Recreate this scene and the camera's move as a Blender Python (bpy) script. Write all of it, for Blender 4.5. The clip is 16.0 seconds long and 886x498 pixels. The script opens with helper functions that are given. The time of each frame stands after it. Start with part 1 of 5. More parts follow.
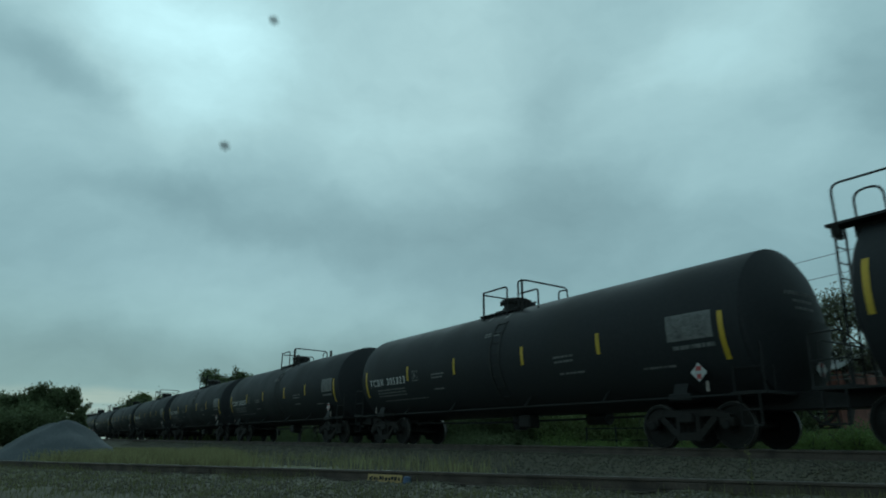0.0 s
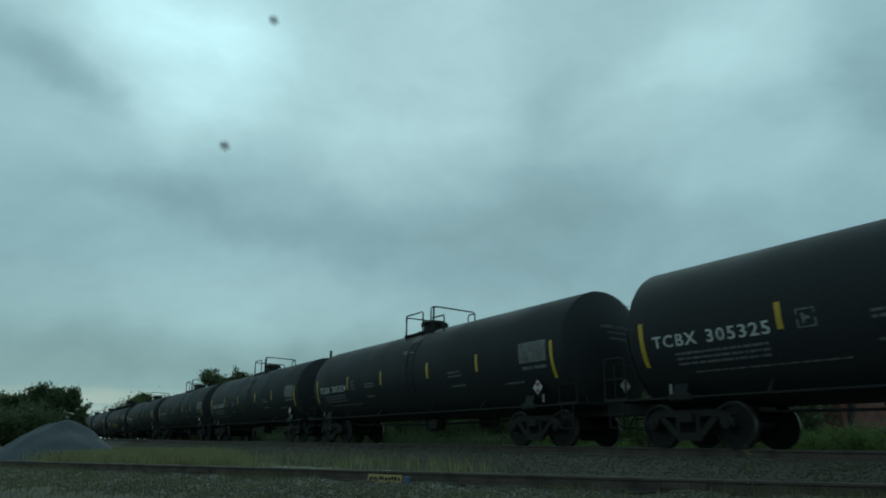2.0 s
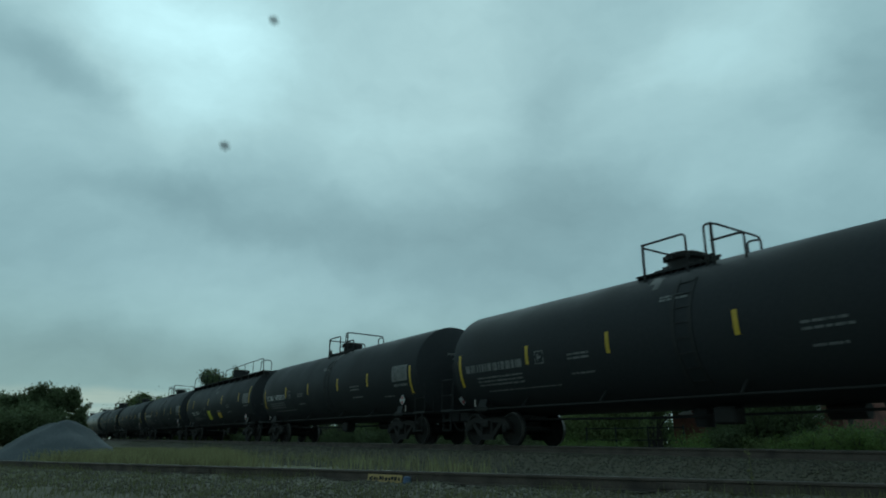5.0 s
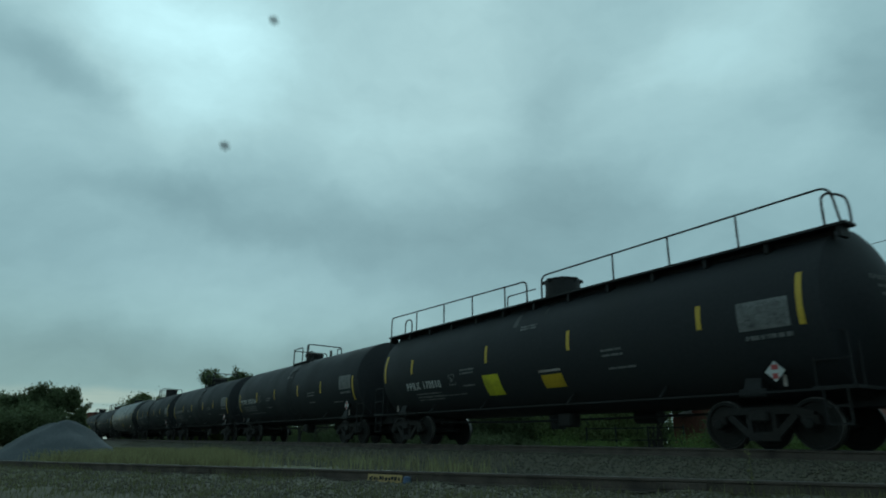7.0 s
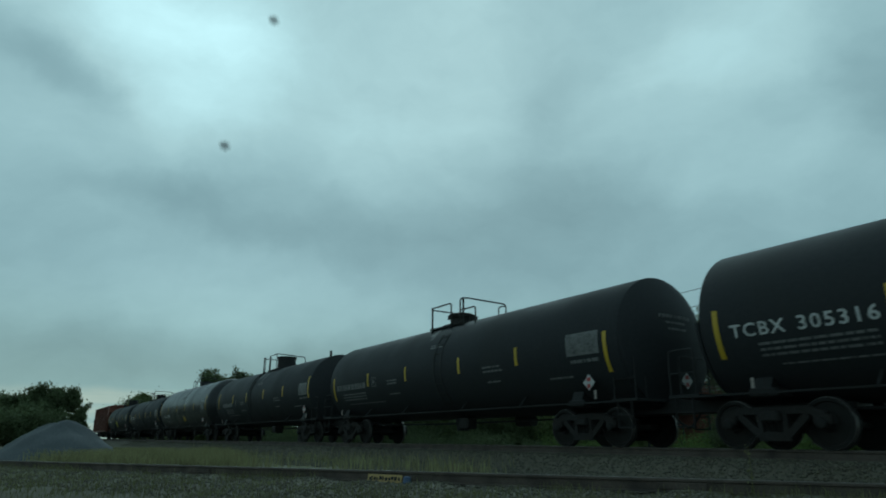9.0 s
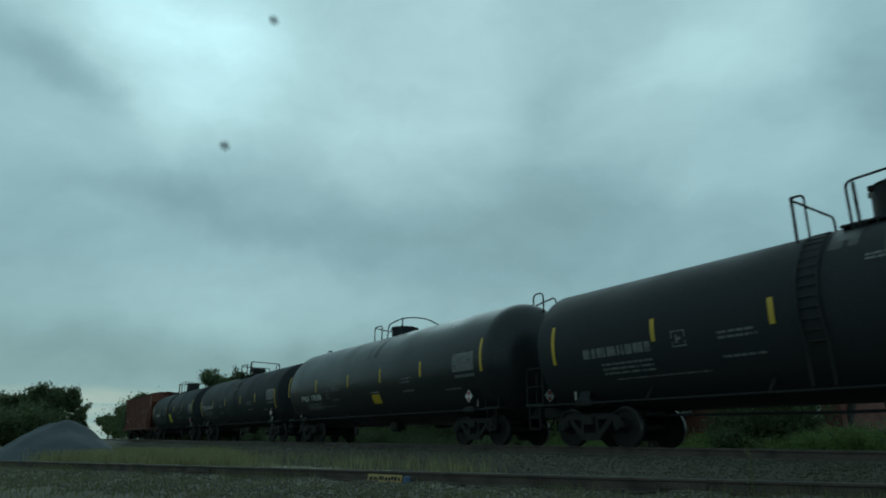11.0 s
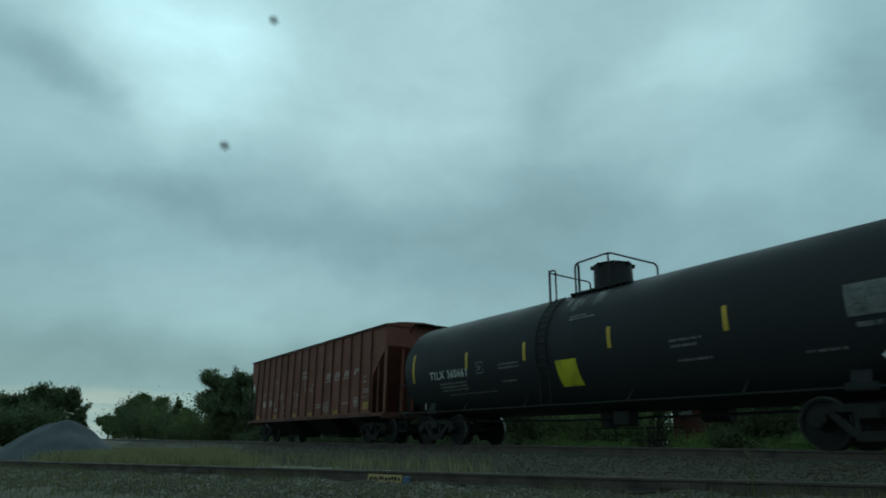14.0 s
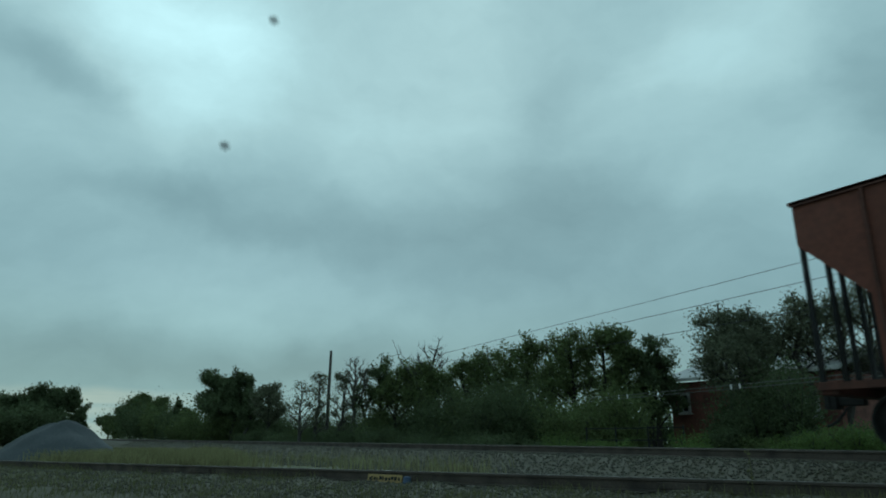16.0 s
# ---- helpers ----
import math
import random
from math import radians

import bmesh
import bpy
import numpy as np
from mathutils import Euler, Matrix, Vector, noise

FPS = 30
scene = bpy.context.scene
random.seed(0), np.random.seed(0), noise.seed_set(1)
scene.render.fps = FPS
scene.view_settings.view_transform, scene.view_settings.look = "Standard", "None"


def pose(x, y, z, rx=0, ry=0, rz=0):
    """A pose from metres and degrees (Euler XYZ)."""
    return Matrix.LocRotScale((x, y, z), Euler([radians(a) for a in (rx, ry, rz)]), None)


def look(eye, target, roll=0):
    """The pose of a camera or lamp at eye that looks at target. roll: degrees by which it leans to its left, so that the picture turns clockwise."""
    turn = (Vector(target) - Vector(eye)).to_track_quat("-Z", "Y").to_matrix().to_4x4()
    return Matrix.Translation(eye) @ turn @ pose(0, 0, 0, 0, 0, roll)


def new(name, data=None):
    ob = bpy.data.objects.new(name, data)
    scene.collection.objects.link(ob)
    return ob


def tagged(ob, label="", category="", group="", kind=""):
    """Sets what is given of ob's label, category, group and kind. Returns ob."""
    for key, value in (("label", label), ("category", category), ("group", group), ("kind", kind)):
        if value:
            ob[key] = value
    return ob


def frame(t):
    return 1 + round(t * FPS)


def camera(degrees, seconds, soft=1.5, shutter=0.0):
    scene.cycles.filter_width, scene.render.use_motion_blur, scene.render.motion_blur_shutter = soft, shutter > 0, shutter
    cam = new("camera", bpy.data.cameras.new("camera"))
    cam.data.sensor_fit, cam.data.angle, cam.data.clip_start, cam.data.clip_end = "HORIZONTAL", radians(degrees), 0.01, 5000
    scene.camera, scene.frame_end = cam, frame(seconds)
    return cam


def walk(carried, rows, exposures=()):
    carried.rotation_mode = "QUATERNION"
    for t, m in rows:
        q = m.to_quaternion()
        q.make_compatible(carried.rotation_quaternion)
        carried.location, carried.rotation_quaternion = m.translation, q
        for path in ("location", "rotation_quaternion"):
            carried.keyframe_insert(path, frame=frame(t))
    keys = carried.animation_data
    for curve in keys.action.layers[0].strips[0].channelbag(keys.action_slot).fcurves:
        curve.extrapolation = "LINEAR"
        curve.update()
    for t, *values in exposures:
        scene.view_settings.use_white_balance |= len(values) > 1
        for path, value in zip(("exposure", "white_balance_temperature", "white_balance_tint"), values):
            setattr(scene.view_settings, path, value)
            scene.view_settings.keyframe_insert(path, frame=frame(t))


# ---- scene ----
EYE = Vector((0.0, 0.0, 0.1))
YAW, PITCH = radians(146.836), radians(16.677)
AHEAD = Vector((math.cos(YAW) * math.cos(PITCH), math.sin(YAW) * math.cos(PITCH), math.sin(PITCH)))
SPEED = 15.76            # of the train, metres a second
TRACK_Y = 12.9           # centre line of the main track; its rail tops lie at z = 0

cam = camera(69.22, 16.0, soft=1.9, shutter=0.1)
walk(cam, [(0.0, look(EYE, EYE + AHEAD, 0.5)), (16.0, look(EYE, EYE + AHEAD, 0.5))],
     exposures=[(0.0, 0.0), (16.0, 0.0)])

# ---- sky and light ----
SKY_BEHIND = 0.9         # brightness of the thicker cloud overhead and behind


def node(tree, kind, *links, operation="", data_type="", vector_type="", gradient_type="", interpolation_type=""):
    n = tree.nodes.new(kind)
    if operation:
        n.operation = operation
    if data_type:
        n.data_type = data_type
    if vector_type:
        n.vector_type = vector_type
    if gradient_type:
        n.gradient_type = gradient_type
    if interpolation_type:
        n.interpolation_type = interpolation_type
    for i, v in enumerate(links):
        if v is None:
            continue
        if isinstance(v, bpy.types.NodeSocket):
            tree.links.new(v, n.inputs[i])
        else:
            n.inputs[i].default_value = v
    return n


def maths(tree, op, *links):
    return node(tree, "ShaderNodeMath", *links, operation=op).outputs[0]


def build_sky():
    world = bpy.data.worlds.new("sky")
    scene.world = world
    world.use_nodes = True
    t = world.node_tree
    t.nodes.clear()
    way = node(t, "ShaderNodeTexCoord").outputs["Generated"]
    side = Vector((math.sin(YAW), -math.cos(YAW), 0))
    over = side.cross(AHEAD)

    def dot(v):
        return node(t, "ShaderNodeVectorMath", way, tuple(v), operation="DOT_PRODUCT").outputs["Value"]

    across, up = dot(side), dot(over)
    flat = node(t, "ShaderNodeCombineXYZ", across, up, dot(AHEAD)).outputs[0]
    bend = node(t, "ShaderNodeTexNoise", flat)
    bend.inputs["Scale"].default_value, bend.inputs["Detail"].default_value = 3.6, 8.0
    bend.inputs["Roughness"].default_value = 0.56
    shift = node(t, "ShaderNodeVectorMath", bend.outputs["Color"], (0.5, 0.5, 0.5), operation="SUBTRACT").outputs[0]
    shift = node(t, "ShaderNodeVectorMath", shift, (0.20, 0.15, 0.0), operation="MULTIPLY").outputs[0]
    place = node(t, "ShaderNodeVectorMath", flat, shift, operation="ADD").outputs[0]
    plan = node(t, "ShaderNodeVectorMath", place, (1, 1, 0), operation="MULTIPLY").outputs[0]
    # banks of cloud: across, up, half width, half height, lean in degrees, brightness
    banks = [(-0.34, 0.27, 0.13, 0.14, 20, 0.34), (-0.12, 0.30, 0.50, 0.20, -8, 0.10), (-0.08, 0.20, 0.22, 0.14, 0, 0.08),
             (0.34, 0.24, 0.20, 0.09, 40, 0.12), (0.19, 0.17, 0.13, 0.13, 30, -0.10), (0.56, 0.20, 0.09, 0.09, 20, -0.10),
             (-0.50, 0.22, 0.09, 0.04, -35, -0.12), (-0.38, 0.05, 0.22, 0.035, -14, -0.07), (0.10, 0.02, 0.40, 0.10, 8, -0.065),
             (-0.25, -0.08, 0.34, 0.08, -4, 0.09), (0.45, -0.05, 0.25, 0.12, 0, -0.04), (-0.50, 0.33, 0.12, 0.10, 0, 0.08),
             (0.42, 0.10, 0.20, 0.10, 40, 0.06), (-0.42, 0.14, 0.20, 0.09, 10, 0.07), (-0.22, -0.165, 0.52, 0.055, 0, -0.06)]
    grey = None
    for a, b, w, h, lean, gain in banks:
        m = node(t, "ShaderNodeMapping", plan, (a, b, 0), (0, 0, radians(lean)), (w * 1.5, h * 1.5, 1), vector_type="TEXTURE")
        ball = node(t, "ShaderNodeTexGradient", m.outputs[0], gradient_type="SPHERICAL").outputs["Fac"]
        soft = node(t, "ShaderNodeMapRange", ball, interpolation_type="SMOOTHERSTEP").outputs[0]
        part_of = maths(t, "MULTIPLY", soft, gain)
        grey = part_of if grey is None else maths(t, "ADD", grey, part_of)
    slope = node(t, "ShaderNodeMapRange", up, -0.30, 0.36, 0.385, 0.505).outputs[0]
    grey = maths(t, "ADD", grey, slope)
    # the fine billows
    billow = node(t, "ShaderNodeTexNoise", node(t, "ShaderNodeVectorMath", place, (1.3, 2.3, 1.0), operation="MULTIPLY").outputs[0])
    billow.inputs["Scale"].default_value, billow.inputs["Detail"].default_value, billow.inputs["Roughness"].default_value = 4.0, 7.0, 0.55
    ripple = node(t, "ShaderNodeMapRange", billow.outputs["Fac"], 0.3, 0.7, 0.90, 1.10).outputs[0]
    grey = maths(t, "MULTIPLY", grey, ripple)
    # a clear strip under the cloud's edge, low down the line
    rise = node(t, "ShaderNodeSeparateXYZ", way).outputs["Z"]
    wobble = maths(t, "MULTIPLY", maths(t, "SUBTRACT", bend.outputs["Fac"], 0.5), 0.03)
    edge = node(t, "ShaderNodeMapRange", maths(t, "ADD", rise, wobble), 0.074, 0.058, 0.0, 1.0, interpolation_type="SMOOTHSTEP").outputs[0]
    strip = maths(t, "MULTIPLY", edge, node(t, "ShaderNodeMapRange", across, -0.25, -0.48, 0.0, 1.0, interpolation_type="SMOOTHSTEP").outputs[0])
    layer = node(t, "ShaderNodeTexNoise", node(t, "ShaderNodeVectorMath", way, (3.0, 3.0, 75.0), operation="MULTIPLY").outputs[0])
    layer.inputs["Scale"].default_value, layer.inputs["Detail"].default_value = 1.0, 3.0
    strip = maths(t, "MULTIPLY", strip, node(t, "ShaderNodeMapRange", layer.outputs["Fac"], 0.36, 0.58, 0.25, 1.0).outputs[0])
    grey = maths(t, "MULTIPLY", grey, maths(t, "ADD", maths(t, "MULTIPLY", strip, 0.22), 1.0))
    tint = node(t, "ShaderNodeMix", strip, data_type="RGBA")
    hue = node(t, "ShaderNodeMix", node(t, "ShaderNodeMapRange", grey, 0.28, 0.62).outputs[0], data_type="RGBA")
    hue.inputs[6].default_value, hue.inputs[7].default_value = (0.555, 1.0, 1.115, 1), (0.62, 1.0, 1.06, 1)
    low = node(t, "ShaderNodeMix", node(t, "ShaderNodeMapRange", rise, 0.26, 0.04, 0.0, 1.0, interpolation_type="SMOOTHSTEP").outputs[0], data_type="RGBA")
    t.links.new(hue.outputs[2], low.inputs[6])
    low.inputs[7].default_value = (0.60, 1.0, 1.0, 1)
    t.links.new(low.outputs[2], tint.inputs[6])
    tint.inputs[7].default_value = (0.74, 1.0, 0.90, 1)
    # thicker cloud overhead and behind
    turn = node(t, "ShaderNodeMapRange", dot(AHEAD), 0.15, 0.72, SKY_BEHIND, 1.0, interpolation_type="SMOOTHSTEP").outputs[0]
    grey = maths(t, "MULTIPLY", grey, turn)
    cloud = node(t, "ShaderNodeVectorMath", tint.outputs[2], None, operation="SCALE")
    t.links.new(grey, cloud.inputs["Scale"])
    clear = node(t, "ShaderNodeTexSky")
    clear.sky_type, clear.sun_disc, clear.sun_elevation, clear.sun_rotation = "NISHITA", False, radians(35), radians(306)
    haze = node(t, "ShaderNodeBackground", clear.outputs[0], 0.05)
    bright = node(t, "ShaderNodeBackground", cloud.outputs[0], 1.0)
    mix = node(t, "ShaderNodeMixShader", 0.97, haze.outputs[0], bright.outputs[0])
    node(t, "ShaderNodeOutputWorld", mix.outputs[0])


build_sky()
sun = new("sun", bpy.data.lights.new("sun", "SUN"))
sun.data.energy, sun.data.angle, sun.data.color = 0.35, radians(40), (0.70, 1.0, 1.03)
sun.matrix_world = look((0, 0, 60), (25, -18, 38))

# ---- materials ----


def paint(name, colour, rough=0.6, metal=0.0, grain=8.0, spread=0.25, stain=0.8, stain_colour=None, bump=0.1, random_of=None, vary=0.4):
    """A surface with grain and larger stains; random_of: 'object' or 'island' varies it piece by piece."""
    m = bpy.data.materials.new(name)
    m.use_nodes = True
    t = m.node_tree
    b = t.nodes["Principled BSDF"]
    at = node(t, "ShaderNodeTexCoord").outputs["Object"]
    fine = node(t, "ShaderNodeTexNoise", at)
    fine.inputs["Scale"].default_value, fine.inputs["Detail"].default_value = grain, 6.0
    wide = node(t, "ShaderNodeTexNoise", at)
    wide.inputs["Scale"].default_value, wide.inputs["Detail"].default_value = stain, 4.0
    light = tuple(min(1, c * (1 + spread)) for c in colour) + (1,)
    dark = tuple(c * (1 - spread) for c in colour) + (1,)
    mix = node(t, "ShaderNodeMix", node(t, "ShaderNodeMapRange", fine.outputs["Fac"], 0.3, 0.7).outputs[0], data_type="RGBA")
    mix.inputs[6].default_value, mix.inputs[7].default_value = dark, light
    out = mix.outputs[2]
    if stain_colour:
        over = node(t, "ShaderNodeMix", node(t, "ShaderNodeMapRange", wide.outputs["Fac"], 0.48, 0.72, 0.0, 0.75).outputs[0], data_type="RGBA")
        t.links.new(out, over.inputs[6])
        over.inputs[7].default_value = (*stain_colour, 1)
        out = over.outputs[2]
    if random_of:
        rnd = node(t, "ShaderNodeObjectInfo").outputs["Random"] if random_of == "object" else node(t, "ShaderNodeNewGeometry").outputs["Random Per Island"]
        hsv = node(t, "ShaderNodeHueSaturation", node(t, "ShaderNodeMapRange", rnd, 0, 1, 0.48, 0.52).outputs[0], 1.0,
                   node(t, "ShaderNodeMapRange", rnd, 0, 1, 1 - vary, 1 + vary).outputs[0], 1.0, out)
        out = hsv.outputs[0]
    t.links.new(out, b.inputs["Base Color"])
    t.links.new(node(t, "ShaderNodeMapRange", wide.outputs["Fac"], 0.3, 0.7, max(0.05, rough - 0.1), min(1, rough + 0.12)).outputs[0], b.inputs["Roughness"])
    b.inputs["Metallic"].default_value = metal
    if bump:
        bp = node(t, "ShaderNodeBump", bump)
        t.links.new(fine.outputs["Fac"], bp.inputs["Height"])
        bp.inputs["Distance"].default_value = 0.02
        t.links.new(bp.outputs[0], b.inputs["Normal"])
    return m


TANK = paint("tank_paint", (0.029, 0.0305, 0.0335), 0.55, grain=14, spread=0.09, stain=0.5, stain_colour=(0.034, 0.035, 0.035), bump=0.01)
TANK_GLOSSY = paint("tank_paint_glossy", (0.018, 0.019, 0.0215), 0.34, grain=14, stain=0.5, stain_colour=(0.024, 0.025, 0.026), bump=0.02)
for coat in (TANK, TANK_GLOSSY):
    coat.node_tree.nodes["Principled BSDF"].inputs["Specular IOR Level"].default_value = 0.06 if coat == TANK else 0.24
BLACK = paint("black_iron", (0.017, 0.017, 0.018), 0.6, grain=20, stain_colour=(0.02, 0.016, 0.012))
TRUCK = paint("truck_steel", (0.022, 0.0205, 0.020), 0.8, grain=15, stain_colour=(0.024, 0.020, 0.017), bump=0.2)
WHEEL = paint("wheel_steel", (0.016, 0.0155, 0.015), 0.7, 0.1, grain=12, stain_colour=(0.018, 0.015, 0.013))
for coat in (BLACK, TRUCK, WHEEL):
    coat.node_tree.nodes["Principled BSDF"].inputs["Specular IOR Level"].default_value = 0.2
TREAD = paint("worn_steel", (0.12, 0.115, 0.11), 0.4, 0.8, grain=30)
YELLOW = paint("yellow_reflector", (0.46, 0.29, 0.015), 0.5, grain=25, spread=0.15, stain=2, stain_colour=(0.35, 0.24, 0.02))
PATCH = paint("yellow_green_patch", (0.50, 0.46, 0.02), 0.5, grain=25, spread=0.15, stain=2, stain_colour=(0.22, 0.2, 0.02))
WHITE = paint("white_lettering", (0.47, 0.47, 0.47), 0.6, grain=30, spread=0.2, stain=3, stain_colour=(0.25, 0.25, 0.25))
DULL = paint("dull_lettering", (0.125, 0.125, 0.125), 0.7, grain=40, spread=0.4, stain=6, stain_colour=(0.03, 0.03, 0.03))
GREYP = paint("grey_panel", (0.13, 0.13, 0.13), 0.6, grain=20, spread=0.3, stain=4, stain_colour=(0.04, 0.04, 0.04))
RED = paint("red_marking", (0.32, 0.04, 0.04), 0.5, grain=25)
SIDING = paint("hopper_red", (0.150, 0.040, 0.024), 0.72, grain=9, spread=0.18, stain=0.7, stain_colour=(0.095, 0.040, 0.030), bump=0.08)
# the body's red, darkened; on the ribs it stands in for shade
SIDING_DARK = paint("hopper_red_darkened", (0.085, 0.025, 0.016), 0.75, grain=9, stain=1.0, stain_colour=(0.035, 0.018, 0.014))
STENCIL = paint("white_stencil", (0.50, 0.47, 0.44), 0.8, grain=30, spread=0.3, stain=3, stain_colour=(0.3, 0.24, 0.21))
CHALK = paint("faded_marking", (0.32, 0.28, 0.26), 0.8, grain=30, spread=0.4, stain=4, stain_colour=(0.14, 0.09, 0.075))
FAINT = paint("faint_marking", (0.26, 0.20, 0.18), 0.85, grain=25, spread=0.45, stain=3, stain_colour=(0.09, 0.05, 0.04))
SOOT = paint("sooty_black", (0.012, 0.012, 0.013), 0.8, grain=18, stain=2, bump=0.02)
STAIN = paint("oily_spill", (0.005, 0.005, 0.006), 0.5, grain=12, stain=2, bump=0.02)
RUST = paint("rail_rust", (0.066, 0.048, 0.038), 0.7, 0.1, grain=40, stain=2, stain_colour=(0.02, 0.015, 0.013), bump=0.2)
HEAD = paint("rail_head", (0.13, 0.125, 0.125), 0.4, 0.6, grain=60, stain=3, stain_colour=(0.10, 0.08, 0.07))
STONE = paint("ballast_stone", (0.080, 0.074, 0.055), 0.85, grain=30, spread=0.3, stain=1.5, stain_colour=(0.075, 0.064, 0.042), bump=0.2, random_of="island", vary=0.3)
SLEEPER = paint("sleeper_wood", (0.060, 0.049, 0.039), 0.85, grain=12, spread=0.35, stain=3, stain_colour=(0.02, 0.018, 0.016), bump=0.3, random_of="object")
PILE = paint("heaped_gravel", (0.045, 0.054, 0.062), 0.9, grain=14, spread=0.22, stain=0.8, stain_colour=(0.045, 0.052, 0.058), bump=0.5)
BARK = paint("bark", (0.035, 0.03, 0.026), 0.9, grain=10, spread=0.35, bump=0.4)
DEAD = paint("bare_wood", (0.06, 0.055, 0.05), 0.9, grain=10, spread=0.3)
POLE = paint("pole_wood", (0.05, 0.045, 0.04), 0.9, grain=9, spread=0.3)
WIRE = paint("cable", (0.05, 0.05, 0.052), 0.6, bump=0)
CABLE_PALE = paint("pale_cable", (0.11, 0.11, 0.105), 0.7, bump=0)
BRICK = paint("house_brick", (0.17, 0.060, 0.046), 0.85, grain=9, spread=0.3, stain=1.0, stain_colour=(0.05, 0.03, 0.025), bump=0.2)
TRIM = paint("white_trim", (0.60, 0.60, 0.60), 0.6, grain=10, spread=0.12)
ROOF = paint("pale_roof", (0.36, 0.37, 0.38), 0.7, grain=6, spread=0.2, stain=1)
GLASS = paint("dark_glass", (0.01, 0.012, 0.014), 0.08, bump=0)
MUD = paint("dirty_patch", (0.30, 0.17, 0.03), 0.7, grain=20, spread=0.3, stain=3, stain_colour=(0.12, 0.08, 0.03))
TAG = paint("ochre_plate", (0.30, 0.20, 0.07), 0.6, grain=30, spread=0.2)
BLUE = paint("blue_plastic", (0.03, 0.06, 0.12), 0.6, grain=20)


def leaf_paint(name, colour, through_light=0.4):
    """Thin leaves: part of the light is let through."""
    m = paint(name, colour, 0.75, grain=1.5, spread=0.25, stain=0.4, stain_colour=tuple(c * 0.75 for c in colour), bump=0, random_of="island", vary=0.25)
    t = m.node_tree
    b = t.nodes["Principled BSDF"]
    b.inputs["Specular IOR Level"].default_value = 0.1
    thin = node(t, "ShaderNodeBsdfTranslucent", b.inputs["Base Color"].links[0].from_socket)
    mix = node(t, "ShaderNodeMixShader", through_light, b.outputs[0], thin.outputs[0])
    t.links.new(mix.outputs[0], t.nodes["Material Output"].inputs["Surface"])
    return m


LEAF = leaf_paint("leaf_green", (0.118, 0.150, 0.062))
LEAF_DARK = leaf_paint("leaf_dark", (0.092, 0.118, 0.060))
LEAF_GREY = leaf_paint("leaf_grey_green", (0.125, 0.135, 0.088))
LEAF_BRIGHT = leaf_paint("leaf_bright", (0.108, 0.162, 0.050))
GRASS = leaf_paint("grass", (0.135, 0.135, 0.065))
STRAW = leaf_paint("dry_grass", (0.215, 0.205, 0.105))


def ground_paint():
    m = paint("ground_cover", (0.080, 0.068, 0.048), 0.95, grain=25, spread=0.4, bump=0.4)
    t = m.node_tree
    b = t.nodes["Principled BSDF"]
    at = node(t, "ShaderNodeTexCoord").outputs["Object"]
    xyz = node(t, "ShaderNodeSeparateXYZ", at)
    patch = node(t, "ShaderNodeTexNoise", at)
    patch.inputs["Scale"].default_value, patch.inputs["Detail"].default_value = 0.35, 6.0
    # turf away from the tracks
    far = node(t, "ShaderNodeMapRange", xyz.outputs["Y"], 14.8, 16.0).outputs[0]
    left = node(t, "ShaderNodeMapRange", xyz.outputs["X"], -11.0, -17.0).outputs[0]
    low = maths(t, "MULTIPLY", left, node(t, "ShaderNodeMapRange", xyz.outputs["Y"], 10.4, 9.4).outputs[0])
    turf = maths(t, "MAXIMUM", far, low)
    turf = maths(t, "MULTIPLY", turf, node(t, "ShaderNodeMapRange", patch.outputs["Fac"], 0.3, 0.55, 0.3, 1.0).outputs[0])
    mix = node(t, "ShaderNodeMix", turf, data_type="RGBA")
    old = b.inputs["Base Color"].links[0].from_socket
    t.links.new(old, mix.inputs[6])
    mix.inputs[7].default_value = (0.105, 0.10, 0.055, 1)
    t.links.new(mix.outputs[2], b.inputs["Base Color"])
    return m


GROUND = ground_paint()

# ---- mesh tools ----


def mesh_of(name, bm, material, smooth=True):
    bmesh.ops.recalc_face_normals(bm, faces=bm.faces[:])
    me = bpy.data.meshes.new(name)
    bm.to_mesh(me)
    bm.free()
    for m in (material if isinstance(material, (list, tuple)) else [material]):
        me.materials.append(m)
    if smooth:
        me.shade_smooth()
        me.set_sharp_from_angle(angle=radians(35))
    return me


def part(name, bm, material, parent, label="", smooth=True):
    ob = new(name, bm if isinstance(bm, bpy.types.Mesh) else mesh_of(name, bm, material, smooth))
    ob.parent = parent
    return tagged(ob, label)


def thing(name, label, category, group="", kind="", data=None):
    return tagged(new(name, data), label, category, group, kind)


def box(bm, c, size, turn=None, bevel=0.0):
    m = Matrix.Translation(c) @ (turn.to_4x4() if turn else Matrix()) @ Matrix.Diagonal((*size, 1))
    made = bmesh.ops.create_cube(bm, size=1.0, matrix=m)
    if bevel:
        edges = {e for v in made["verts"] for e in v.link_edges}
        bmesh.ops.bevel(bm, geom=list(edges), offset=bevel, segments=1, affect="EDGES")
    return bm


def beam(bm, a, b, w, h):
    a, b = Vector(a), Vector(b)
    d = b - a
    return box(bm, (a + b) / 2, (w, h, d.length), d.to_track_quat("Z", "Y").to_matrix())


